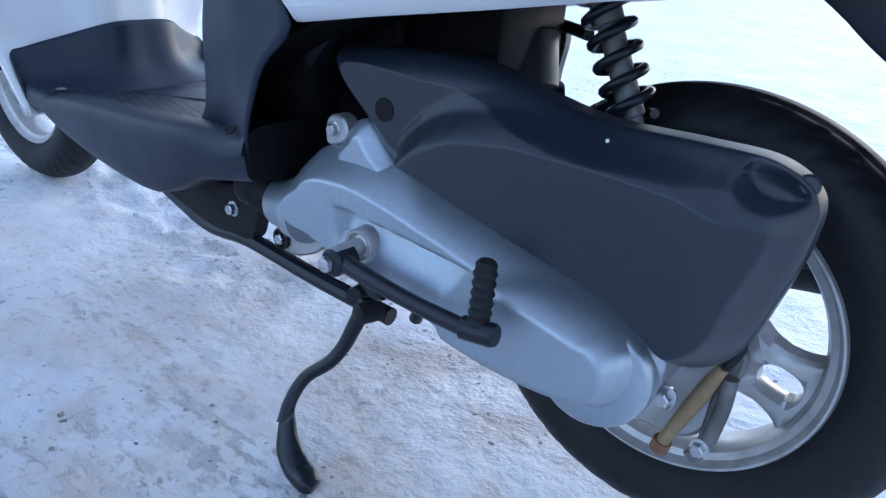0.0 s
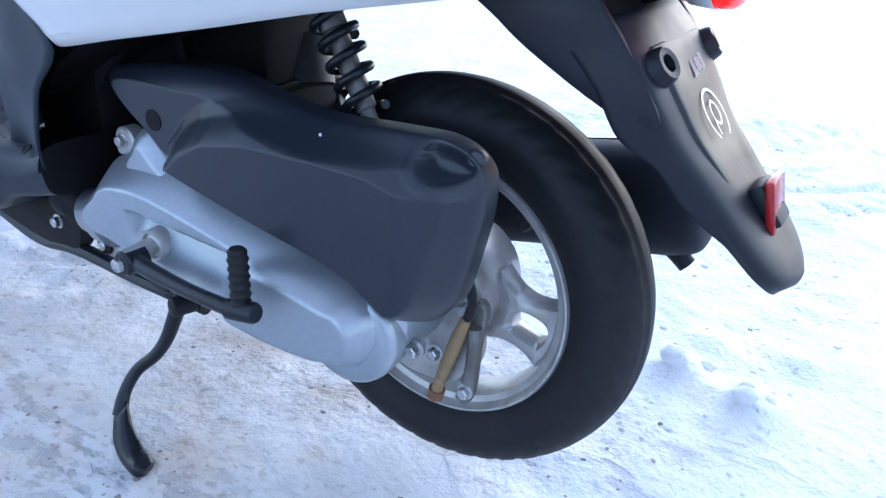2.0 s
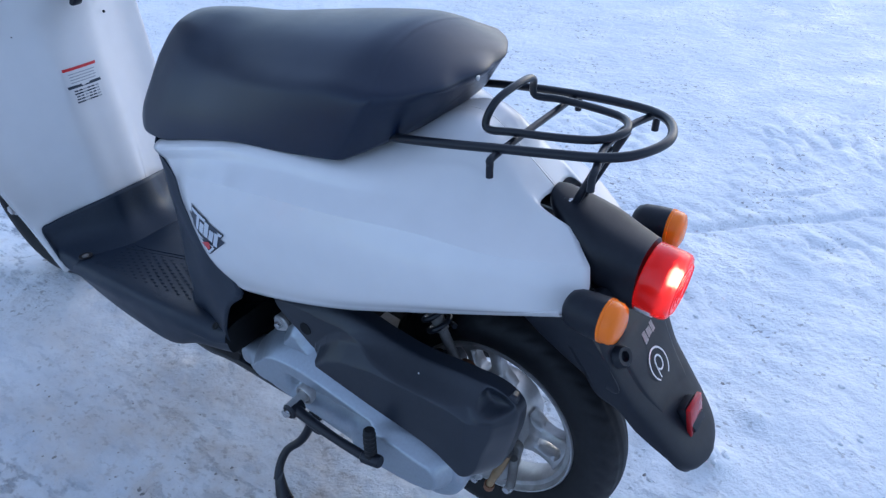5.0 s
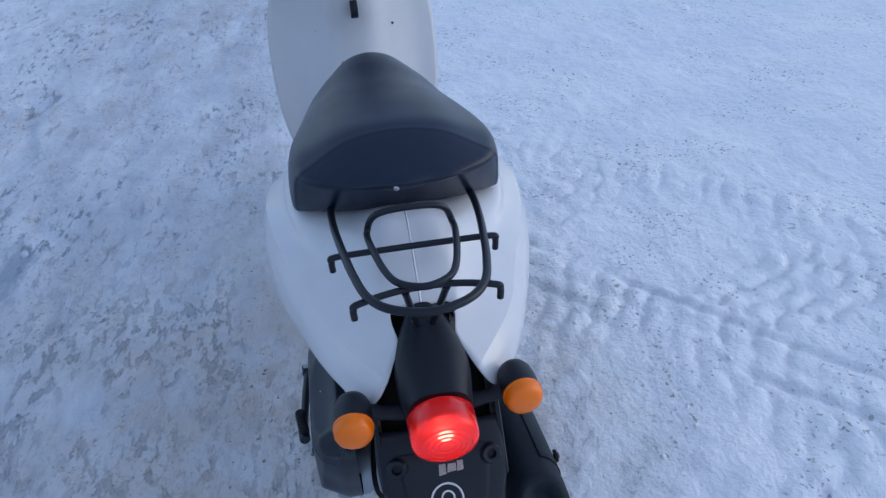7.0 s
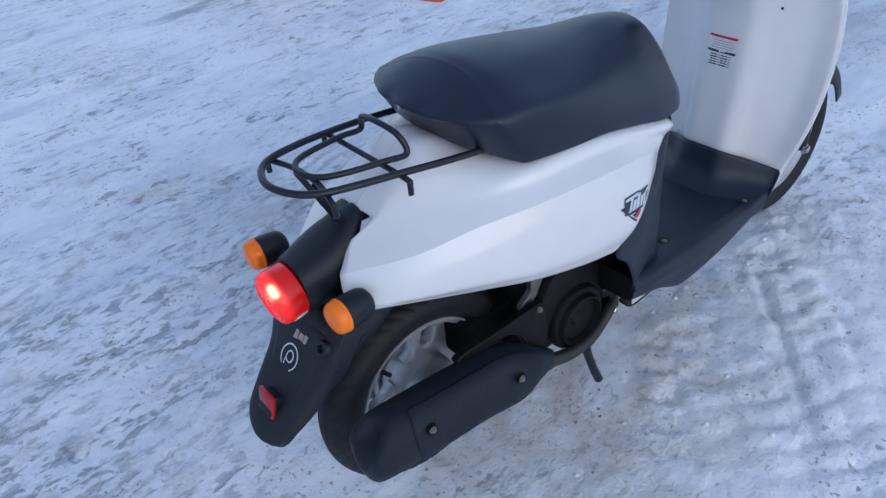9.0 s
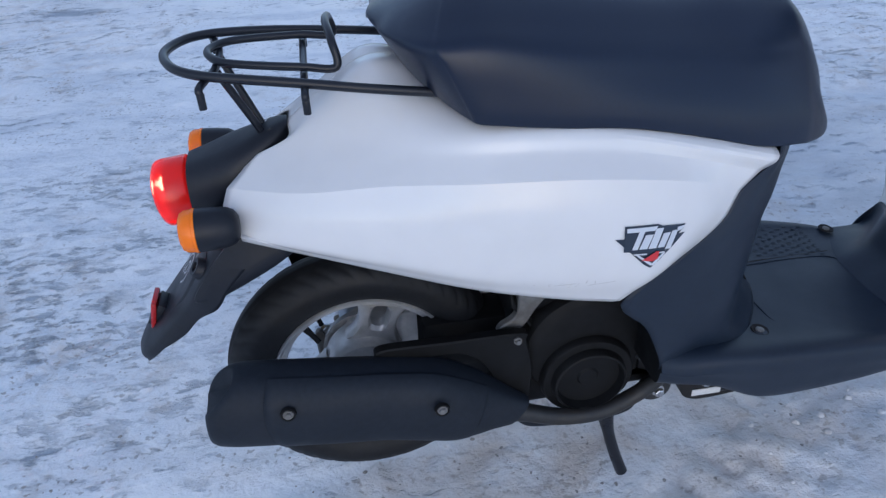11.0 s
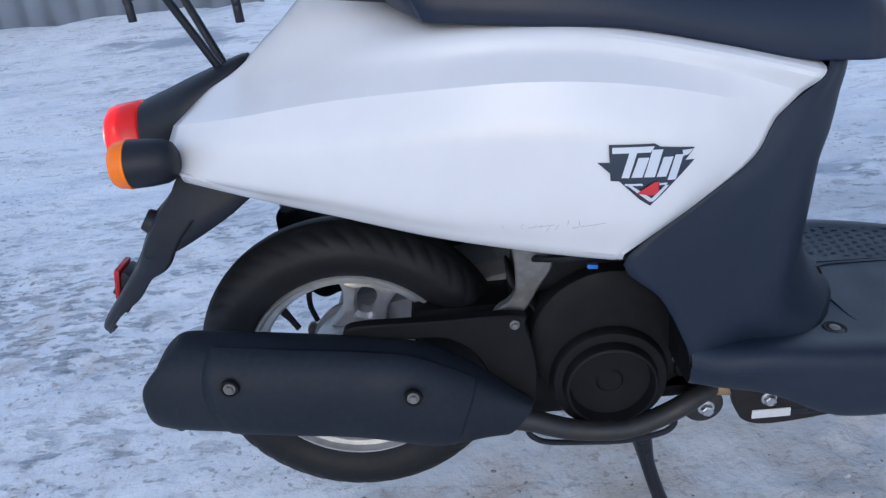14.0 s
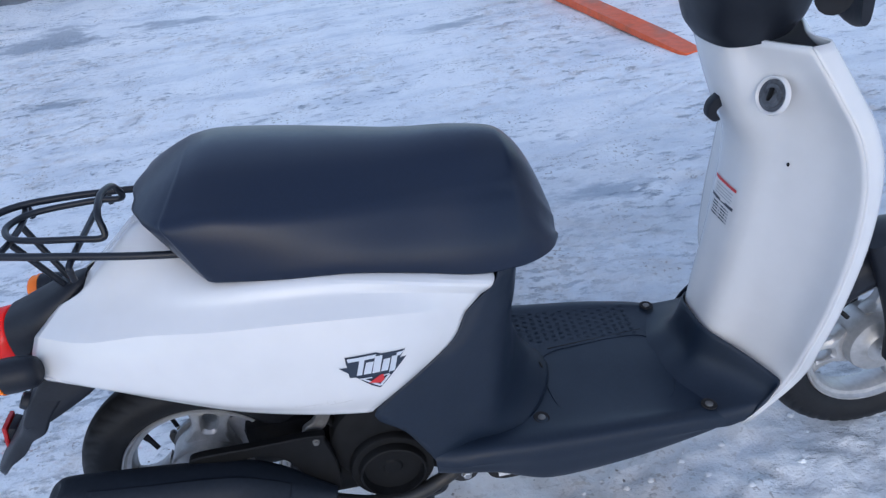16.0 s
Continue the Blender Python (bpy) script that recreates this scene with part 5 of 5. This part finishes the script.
def engine_right():
    """Fan shroud, cylinder clutter, exhaust and muffler."""
    c = Vector((0.308, -0.080, 0.280))
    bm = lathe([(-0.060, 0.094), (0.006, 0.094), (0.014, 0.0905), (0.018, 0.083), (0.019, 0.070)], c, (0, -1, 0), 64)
    sh = part("fan_shroud", bm, DEEP_BLACK, scooter, "black plastic fan shroud")
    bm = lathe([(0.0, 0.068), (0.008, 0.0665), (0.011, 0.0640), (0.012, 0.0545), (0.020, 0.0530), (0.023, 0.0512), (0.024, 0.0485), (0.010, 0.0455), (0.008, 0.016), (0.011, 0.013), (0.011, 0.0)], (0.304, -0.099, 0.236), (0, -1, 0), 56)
    part("air_intake", bm, DEEP_BLACK, sh)
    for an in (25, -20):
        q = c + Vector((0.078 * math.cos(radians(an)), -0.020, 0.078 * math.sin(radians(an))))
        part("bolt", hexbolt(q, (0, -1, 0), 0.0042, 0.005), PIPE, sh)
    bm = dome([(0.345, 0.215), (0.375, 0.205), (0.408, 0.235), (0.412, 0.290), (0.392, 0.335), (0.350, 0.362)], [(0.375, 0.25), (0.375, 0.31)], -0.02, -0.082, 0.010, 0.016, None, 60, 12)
    part("cylinder_shroud", bm, DEEP_BLACK, scooter, "black cylinder shroud")
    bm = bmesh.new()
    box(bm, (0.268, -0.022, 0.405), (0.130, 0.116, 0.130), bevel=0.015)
    part("intake_duct", bm, DEEP_BLACK, scooter, "black intake duct above the engine")
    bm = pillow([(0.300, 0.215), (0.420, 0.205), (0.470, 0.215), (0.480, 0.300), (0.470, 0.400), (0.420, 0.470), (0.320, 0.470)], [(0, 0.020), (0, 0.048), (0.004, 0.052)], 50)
    part("inner_shield", bm, DEEP_BLACK, scooter, "black shield between the engine and the cover")
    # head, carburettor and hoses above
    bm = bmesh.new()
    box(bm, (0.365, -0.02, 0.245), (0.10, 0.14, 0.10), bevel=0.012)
    part("cylinder_block", bm, DEEP_BLACK, scooter, "dark cylinder block")
    # castings in the near-black that has the engine's shade in its colour
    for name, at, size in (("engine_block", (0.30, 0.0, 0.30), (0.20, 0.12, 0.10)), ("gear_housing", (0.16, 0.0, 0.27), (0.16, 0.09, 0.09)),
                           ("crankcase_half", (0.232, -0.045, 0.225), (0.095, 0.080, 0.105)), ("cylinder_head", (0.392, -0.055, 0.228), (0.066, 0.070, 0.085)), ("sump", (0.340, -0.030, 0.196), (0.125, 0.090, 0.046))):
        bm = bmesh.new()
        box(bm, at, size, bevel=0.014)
        part(name, bm, DEEP_BLACK, scooter, "near-black engine casting")
    bm = lathe([(0.0, 0.030), (0.05, 0.030), (0.055, 0.022), (0.08, 0.020)], (0.21, -0.03, 0.375), (0.3, -0.2, 1), 24)
    part("carburettor", bm, PIPE, scooter, "grimy carburettor")
    for k, pts in enumerate(([(0.21, -0.06, 0.38), (0.25, -0.11, 0.40), (0.32, -0.12, 0.40), (0.37, -0.11, 0.34)], [(0.17, -0.06, 0.43), (0.22, -0.09, 0.43), (0.28, -0.10, 0.43), (0.35, -0.09, 0.40)],
                             [(0.40, -0.10, 0.34), (0.385, -0.105, 0.28), (0.41, -0.10, 0.22)])):
        part("hose", tube(pts, 0.006 if k else 0.004, None, 10, 30), RUBBER, scooter, "black rubber hose")
    bm = bmesh.new()
    box(bm, (0.287, -0.105, 0.385), (0.012, 0.006, 0.006), Matrix.Rotation(0.1, 3, "Y"), 0.002)
    part("cable_clip", bm, BLUE, scooter, "blue plastic cable clip")
    bm = pillow([(0.203, 0.425), (0.230, 0.414), (0.247, 0.384), (0.230, 0.354), (0.210, 0.324), (0.180, 0.318), (0.182, 0.330), (0.202, 0.346), (0.206, 0.380)], [(0, -0.076), (0, -0.086), (0.002, -0.088)], 40)
    part("alloy_stay", bm, DULL, scooter, "dull alloy engine stay")
    # muffler
    def ring(u, ry, rz, angles):
        cx, cy, cz = -0.196 + u, -0.135 + 0.01 * (u / 0.36), 0.310 - 0.160 * u - 0.27 * max(0, u - 0.25)
        out = []
        for t in angles:
            c, q = math.cos(t), math.sin(t)
            lean = (0.036 * max(0.0, c) ** 1.6 + 0.004 * min(0.0, c)) * step(0.12, 0.0, u) + 0.018 * c * step(0.0, 0.12, u)
            out.append((cx + lean, cy - ry * math.copysign(abs(q) ** 0.75, q), cz + rz * math.copysign(abs(c) ** 0.9, c)))
        return out
    round_ = [2 * math.pi * k / 36 for k in range(36)]
    body = ((-0.007, 0.018, 0.024), (-0.004, 0.033, 0.042), (0.002, 0.0405, 0.0480), (0.014, 0.0435, 0.0510), (0.05, 0.0450, 0.0525), (0.18, 0.0455, 0.0530), (0.265, 0.0448, 0.0528), (0.312, 0.0415, 0.0490), (0.343, 0.0335, 0.0385), (0.368, 0.0250, 0.0275), (0.392, 0.0175, 0.0190))
    mf = part("muffler", loft([ring(u, ry, rz, round_) for u, ry, rz in body], 80, 72, ring=True, caps=True), MUFFLER, scooter, "matt black muffler with heat shield", angle=50)
    arc = [radians(12 + 150 * k / 24) for k in range(25)]
    rows = []
    for v, ry, rz in ((0.0, 0.0462, 0.0537), (0.3, 0.0468, 0.0543), (0.55, 0.0468, 0.0543), (0.76, 0.0459, 0.0539), (0.91, 0.0424, 0.0500), (1.0, 0.0372, 0.0432)):
        row = []
        for i, t in enumerate(arc):
            u0 = 0.045 + 0.060 * (i / 24) ** 1.5
            row.append(ring(u0 + (0.332 - u0) * v, ry, rz, [t])[0])
        rows.append(row)
    hs = part("heat_shield", loft(rows, 36, 49), MUFFLER, mf, "matt black heat shield", angle=60, shell=0.0012)
    for p in ((-0.101, -0.1795, 0.3215), (0.086, -0.1785, 0.289)):
        part("bolt_cup", lathe([(-0.002, 0.0100), (0.0025, 0.0092), (0.0025, 0.0075), (0.0, 0.007), (0.0, 0.0)], p, (0, -1, 0.1), 22), DEEP_BLACK, hs)
        part("bolt", hexbolt((p[0], p[1] - 0.001, p[2]), (0, -1, 0.1), 0.0048, 0.0035), DULL, hs)
    part("tailpipe", tube([(-0.160, -0.128, 0.266), (-0.178, -0.130, 0.254), (-0.190, -0.131, 0.244)], 0.0095, None, 14), BLACK, mf)
    bm = tube([(0.160, -0.125, 0.220), (0.205, -0.126, 0.205), (0.260, -0.126, 0.184), (0.320, -0.122, 0.176), (0.370, -0.113, 0.186), (0.400, -0.106, 0.198), (0.43, -0.09, 0.205)], 0.0120, None, 14, 50, radii=[0.017, 0.0130, 0.0120, 0.0120, 0.0120, 0.012])
    part("exhaust_pipe", bm, PIPE, scooter, "dark steel exhaust pipe")
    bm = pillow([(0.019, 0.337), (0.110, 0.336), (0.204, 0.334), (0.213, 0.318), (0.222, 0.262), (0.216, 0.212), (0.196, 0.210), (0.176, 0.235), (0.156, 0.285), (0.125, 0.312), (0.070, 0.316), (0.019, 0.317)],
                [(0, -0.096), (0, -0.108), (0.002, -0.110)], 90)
    br = part("muffler_bracket", bm, DEEP_BLACK, scooter, "black muffler bracket")
    part("bolt", hexbolt((0.200, -0.111, 0.324), (0, -1, 0), 0.0042, 0.004), DULL, br)
    fl = part("exhaust_flange", lathe([(-0.006, 0.024), (0.004, 0.024), (0.006, 0.018)], (0.415, -0.095, 0.182), (0, -1, 0), 24), PIPE, scooter, "dark exhaust flange")
    part("bolt", hexbolt((0.418, -0.102, 0.180), (0, -1, 0), 0.0072, 0.008), STEEL, fl)
    part("brass_fitting", tube([(0.425, -0.092, 0.203), (0.448, -0.094, 0.203), (0.468, -0.095, 0.199)], 0.011, None, 12), GOLD, scooter, "brass-coloured fitting")


engine_right()


def stand():
    bm = tube([(0.270, 0.11, 0.165), (0.277, 0.118, 0.140), (0.284, 0.128, 0.112), (0.294, 0.138, 0.092), (0.314, 0.150, 0.070), (0.318, 0.166, 0.048), (0.312, 0.180, 0.028)], 0.008, None, 12, radii=[0.0095, 0.0085, 0.0075, 0.0072, 0.007, 0.007, 0.0085])
    ob = part("centre_stand", bm, TUBE, scooter, "black steel centre stand with a foot lever")
    bm = loft([[(0.318, 0.172, 0.040), (0.306, 0.172, 0.044), (0.300, 0.186, 0.036), (0.312, 0.188, 0.030)],
               [(0.306, 0.180, 0.020), (0.290, 0.180, 0.024), (0.284, 0.198, 0.018), (0.300, 0.200, 0.012)],
               [(0.285, 0.186, 0.004), (0.272, 0.186, 0.014), (0.266, 0.206, 0.012), (0.280, 0.208, 0.002)],
               [(0.256, 0.192, 0.000), (0.252, 0.192, 0.014), (0.246, 0.214, 0.014), (0.250, 0.214, 0.000)],
               [(0.242, 0.196, 0.002), (0.240, 0.196, 0.010), (0.236, 0.210, 0.010), (0.238, 0.210, 0.002)]], 22, 24, ring=True, caps=True)
    part("foot", bm, TUBE, ob, "black foot of the stand", angle=60)
    part("rubber_stop", lathe([(-0.012, 0.011), (0.012, 0.011), (0.014, 0.008)], (0.262, 0.118, 0.158), (0.3, 1, 0), 16), RUBBER, ob)
    bm = tube([(0.335, -0.088, 0.165), (0.345, -0.090, 0.135), (0.352, -0.095, 0.098), (0.363, -0.100, 0.056), (0.378, -0.105, 0.012)], 0.009, None, 12, radii=[0.014, 0.013, 0.009, 0.009, 0.0095])
    part("leg", bm, TUBE, ob, angle=60)
    part("cross_tube", tube([(0.285, 0.115, 0.163), (0.300, 0.0, 0.165), (0.335, -0.09, 0.160)], 0.011, None, 12), TUBE, ob)
    bm = tube([(0.206, -0.100, 0.172), (0.212, -0.100, 0.157), (0.232, -0.100, 0.146), (0.280, -0.100, 0.141), (0.325, -0.100, 0.139), (0.368, -0.100, 0.146), (0.382, -0.100, 0.158), (0.380, -0.100, 0.170)], 0.0036, None, 10, 40)
    part("spring_rod", bm, TUBE, ob)


stand()


def badge(sign, panel, tree):
    """The side mark as plain shapes: a dark wedge, a slanted silver band of blocks, a red piece."""
    mats = (DARK_PRINT, SILVER_PRINT, RED_PAINT)

    def poly(pts, lift, slot):
        b = bmesh.new()
        b.faces.new([b.verts.new((0.3205 + (-sign) * 0.0365 * u, 0.3 * sign, 0.5255 + 0.0365 * v - 0.0044 * u)) for u, v in pts])
        bmesh.ops.triangulate(b, faces=b.faces[:])
        bmesh.ops.subdivide_edges(b, edges=b.edges[:], cuts=3, use_grid_fill=True)
        for v in b.verts:
            hit, nrm, _, _ = tree.ray_cast(v.co, Vector((0, -sign, 0)))
            if hit:
                v.co = hit + Vector((0, sign * (lift - 0.0006), 0))
        part(("badge_field", "badge_block", "badge_arrow")[slot], b, mats[slot], panel, ("dark blue badge field", "silver badge block", "red badge arrow")[slot], angle=60)
    poly([(-1.30, 0.30), (1.05, 0.30), (0.55, -0.05), (0.10, -0.62), (-0.05, -0.78), (-0.30, -0.62), (-0.90, -0.05)], 0.0030, 0)
    poly([(-1.02, 0.72), (0.05, 0.74), (0.20, 0.66), (1.05, 0.60), (0.85, 0.36), (0.55, 0.0), (0.30, -0.18), (-1.00, -0.14), (-0.80, 0.40), (-1.02, 0.44)], 0.0034, 0)
    # silver blocks, slanted
    poly([(-0.95, 0.66), (0.05, 0.68), (-0.05, 0.54), (-0.95, 0.52)], 0.0040, 1)
    for u0, w, lo, hi in ((-0.74, 0.21, -0.06, 0.55), (-0.47, 0.30, -0.05, 0.42), (-0.12, 0.30, -0.05, 0.60), (0.23, 0.28, -0.05, 0.42), (0.56, 0.24, -0.14, 0.46)):
        k = 0.22
        poly([(0.86 * (a - 0.02), v) for a, v in ((u0 + k * lo - 0.10, lo), (u0 + w + k * lo - 0.10, lo), (u0 + w + k * hi, hi), (u0 + k * hi, hi))], 0.0040, 1)
    poly([(0.72, 0.56), (1.00, 0.57), (0.86, 0.44), (0.74, 0.42)], 0.0044, 1)
    poly([(-0.62, -0.24), (-0.08, -0.66), (0.02, -0.66), (0.40, -0.26), (0.30, -0.26), (-0.03, -0.58), (-0.52, -0.24)], 0.0040, 1)
    poly([(-0.40, -0.44), (0.05, -0.16), (0.16, -0.16), (0.08, -0.36), (0.14, -0.42), (-0.02, -0.50), (-0.10, -0.42)], 0.0046, 2)
    poly([(-0.68, -0.20), (-0.26, -0.20), (-0.24, -0.25), (-0.66, -0.25)], 0.0042, 1)
    poly([(0.10, -0.20), (0.36, -0.20), (0.34, -0.25), (0.10, -0.25)], 0.0042, 1)


badge(1, panel_left, tree_left)
badge(-1, panel_right, tree_right)


def scratches():
    """Faint scuffs low on the right panel."""
    ink = material("scuff", (0.42, 0.40, 0.39), 0.5)
    rng = random.Random(4)
    for k in range(15):
        x = 0.175 + k * 0.0068 + rng.uniform(-0.006, 0.006)
        z = 0.480 + rng.uniform(-0.003, 0.006)
        long = k % 6 == 5
        dx, dz = (0.030, 0.003) if long else (rng.uniform(-0.002, 0.004), rng.uniform(0.002, 0.009))
        b = bmesh.new()
        rows = []
        for u in (0.0, 0.33, 0.66, 1.0):
            row = []
            for w in (-1, 1):
                o = w * 0.00035
                p = Vector((x + dx * u + (0 if long else o), -0.3, z + dz * u + (o if long else 0)))
                hit = tree_right.ray_cast(p, Vector((0, 1, 0)))[0]
                row.append(hit + Vector((0, -0.0017, 0)))
            rows.append(row)
        part("scuff", skin(b, rows), ink, panel_right)


scratches()


# ---- beyond the scooter ----
def fork_lift():
    ob = thing("forklift", "orange steel pallet forks lying on snow before a black wheel", "forklift", at=(1.65, 3.4, 0))
    axis = Vector((-0.185, 1.0, 0)).normalized()
    for tip, cat in ((Vector((1.78, 2.02, 0)), 0), (Vector((2.28, 2.10, 0)), 1)):
        side = Vector((axis.y, -axis.x, 0))
        rows = []
        for d, w, t in ((0.0, 0.032, 0.012), (0.03, 0.048, 0.016), (0.25, 0.055, 0.026), (0.8, 0.055, 0.036), (1.22, 0.055, 0.042), (1.26, 0.055, 0.10), (1.27, 0.055, 0.5)):
            c = tip + axis * d
            if d < 1.25:
                rows.append([c - side * w + Vector((0, 0, 0.004)), c + side * w + Vector((0, 0, 0.004)), c + side * w + Vector((0, 0, 0.004 + t)), c - side * w + Vector((0, 0, 0.004 + t))])
            else:
                rows.append([c + axis * 0.04 - side * w + Vector((0, 0, t - 0.09)), c + axis * 0.04 + side * w + Vector((0, 0, t - 0.09)), c + side * w + Vector((0, 0, t)), c - side * w + Vector((0, 0, t))])
        bm = skin(bmesh.new(), rows, ring=True, caps=True)
        bm.transform(Matrix.Translation(-ob.location))
        fk = part("fork", bm, ORANGE, ob, angle=30)
    c = Vector((1.36, 3.72, 0.19)) - ob.location
    bm = lathe([(-0.07, 0.11), (-0.075, 0.17), (-0.06, 0.19), (0.06, 0.19), (0.075, 0.17), (0.07, 0.11)], c, (1, 0.185, 0), 40)
    w = part("wheel", bm, RUBBER, ob)
    part("rim", lathe([(-0.05, 0.11), (-0.03, 0.05), (0.03, 0.05), (0.05, 0.11)], c, (1, 0.185, 0), 30), ORANGE, w)
    bm = bmesh.new()
    box(bm, Vector((1.80, 3.50, 0.40)) - ob.location, (1.0, 0.10, 0.12), Matrix.Rotation(radians(10.5), 3, "Z"), 0.01)
    part("carriage", bm, ORANGE, ob)


fork_lift()


def fence():
    rows = []
    x, k = -9.0, 0
    while x < -1.25:
        for dx, dy in ((0, 0), (0.10, 0), (0.125, 0.02), (0.175, 0.02)):
            rows.append([(x + dx, 5.0 + dy, 0.0), (x + dx, 5.0 + dy, 1.9)])
        x += 0.20
    bm = skin(bmesh.new(), rows)
    ob = new("metal_fence", finish("metal_fence", bm, FENCE, 20))
    s = ob.modifiers.new("shell", "SOLIDIFY")
    s.thickness = 0.004
    tagged(ob, "grey-blue corrugated metal fence with snow along its foot", "fence")


fence()
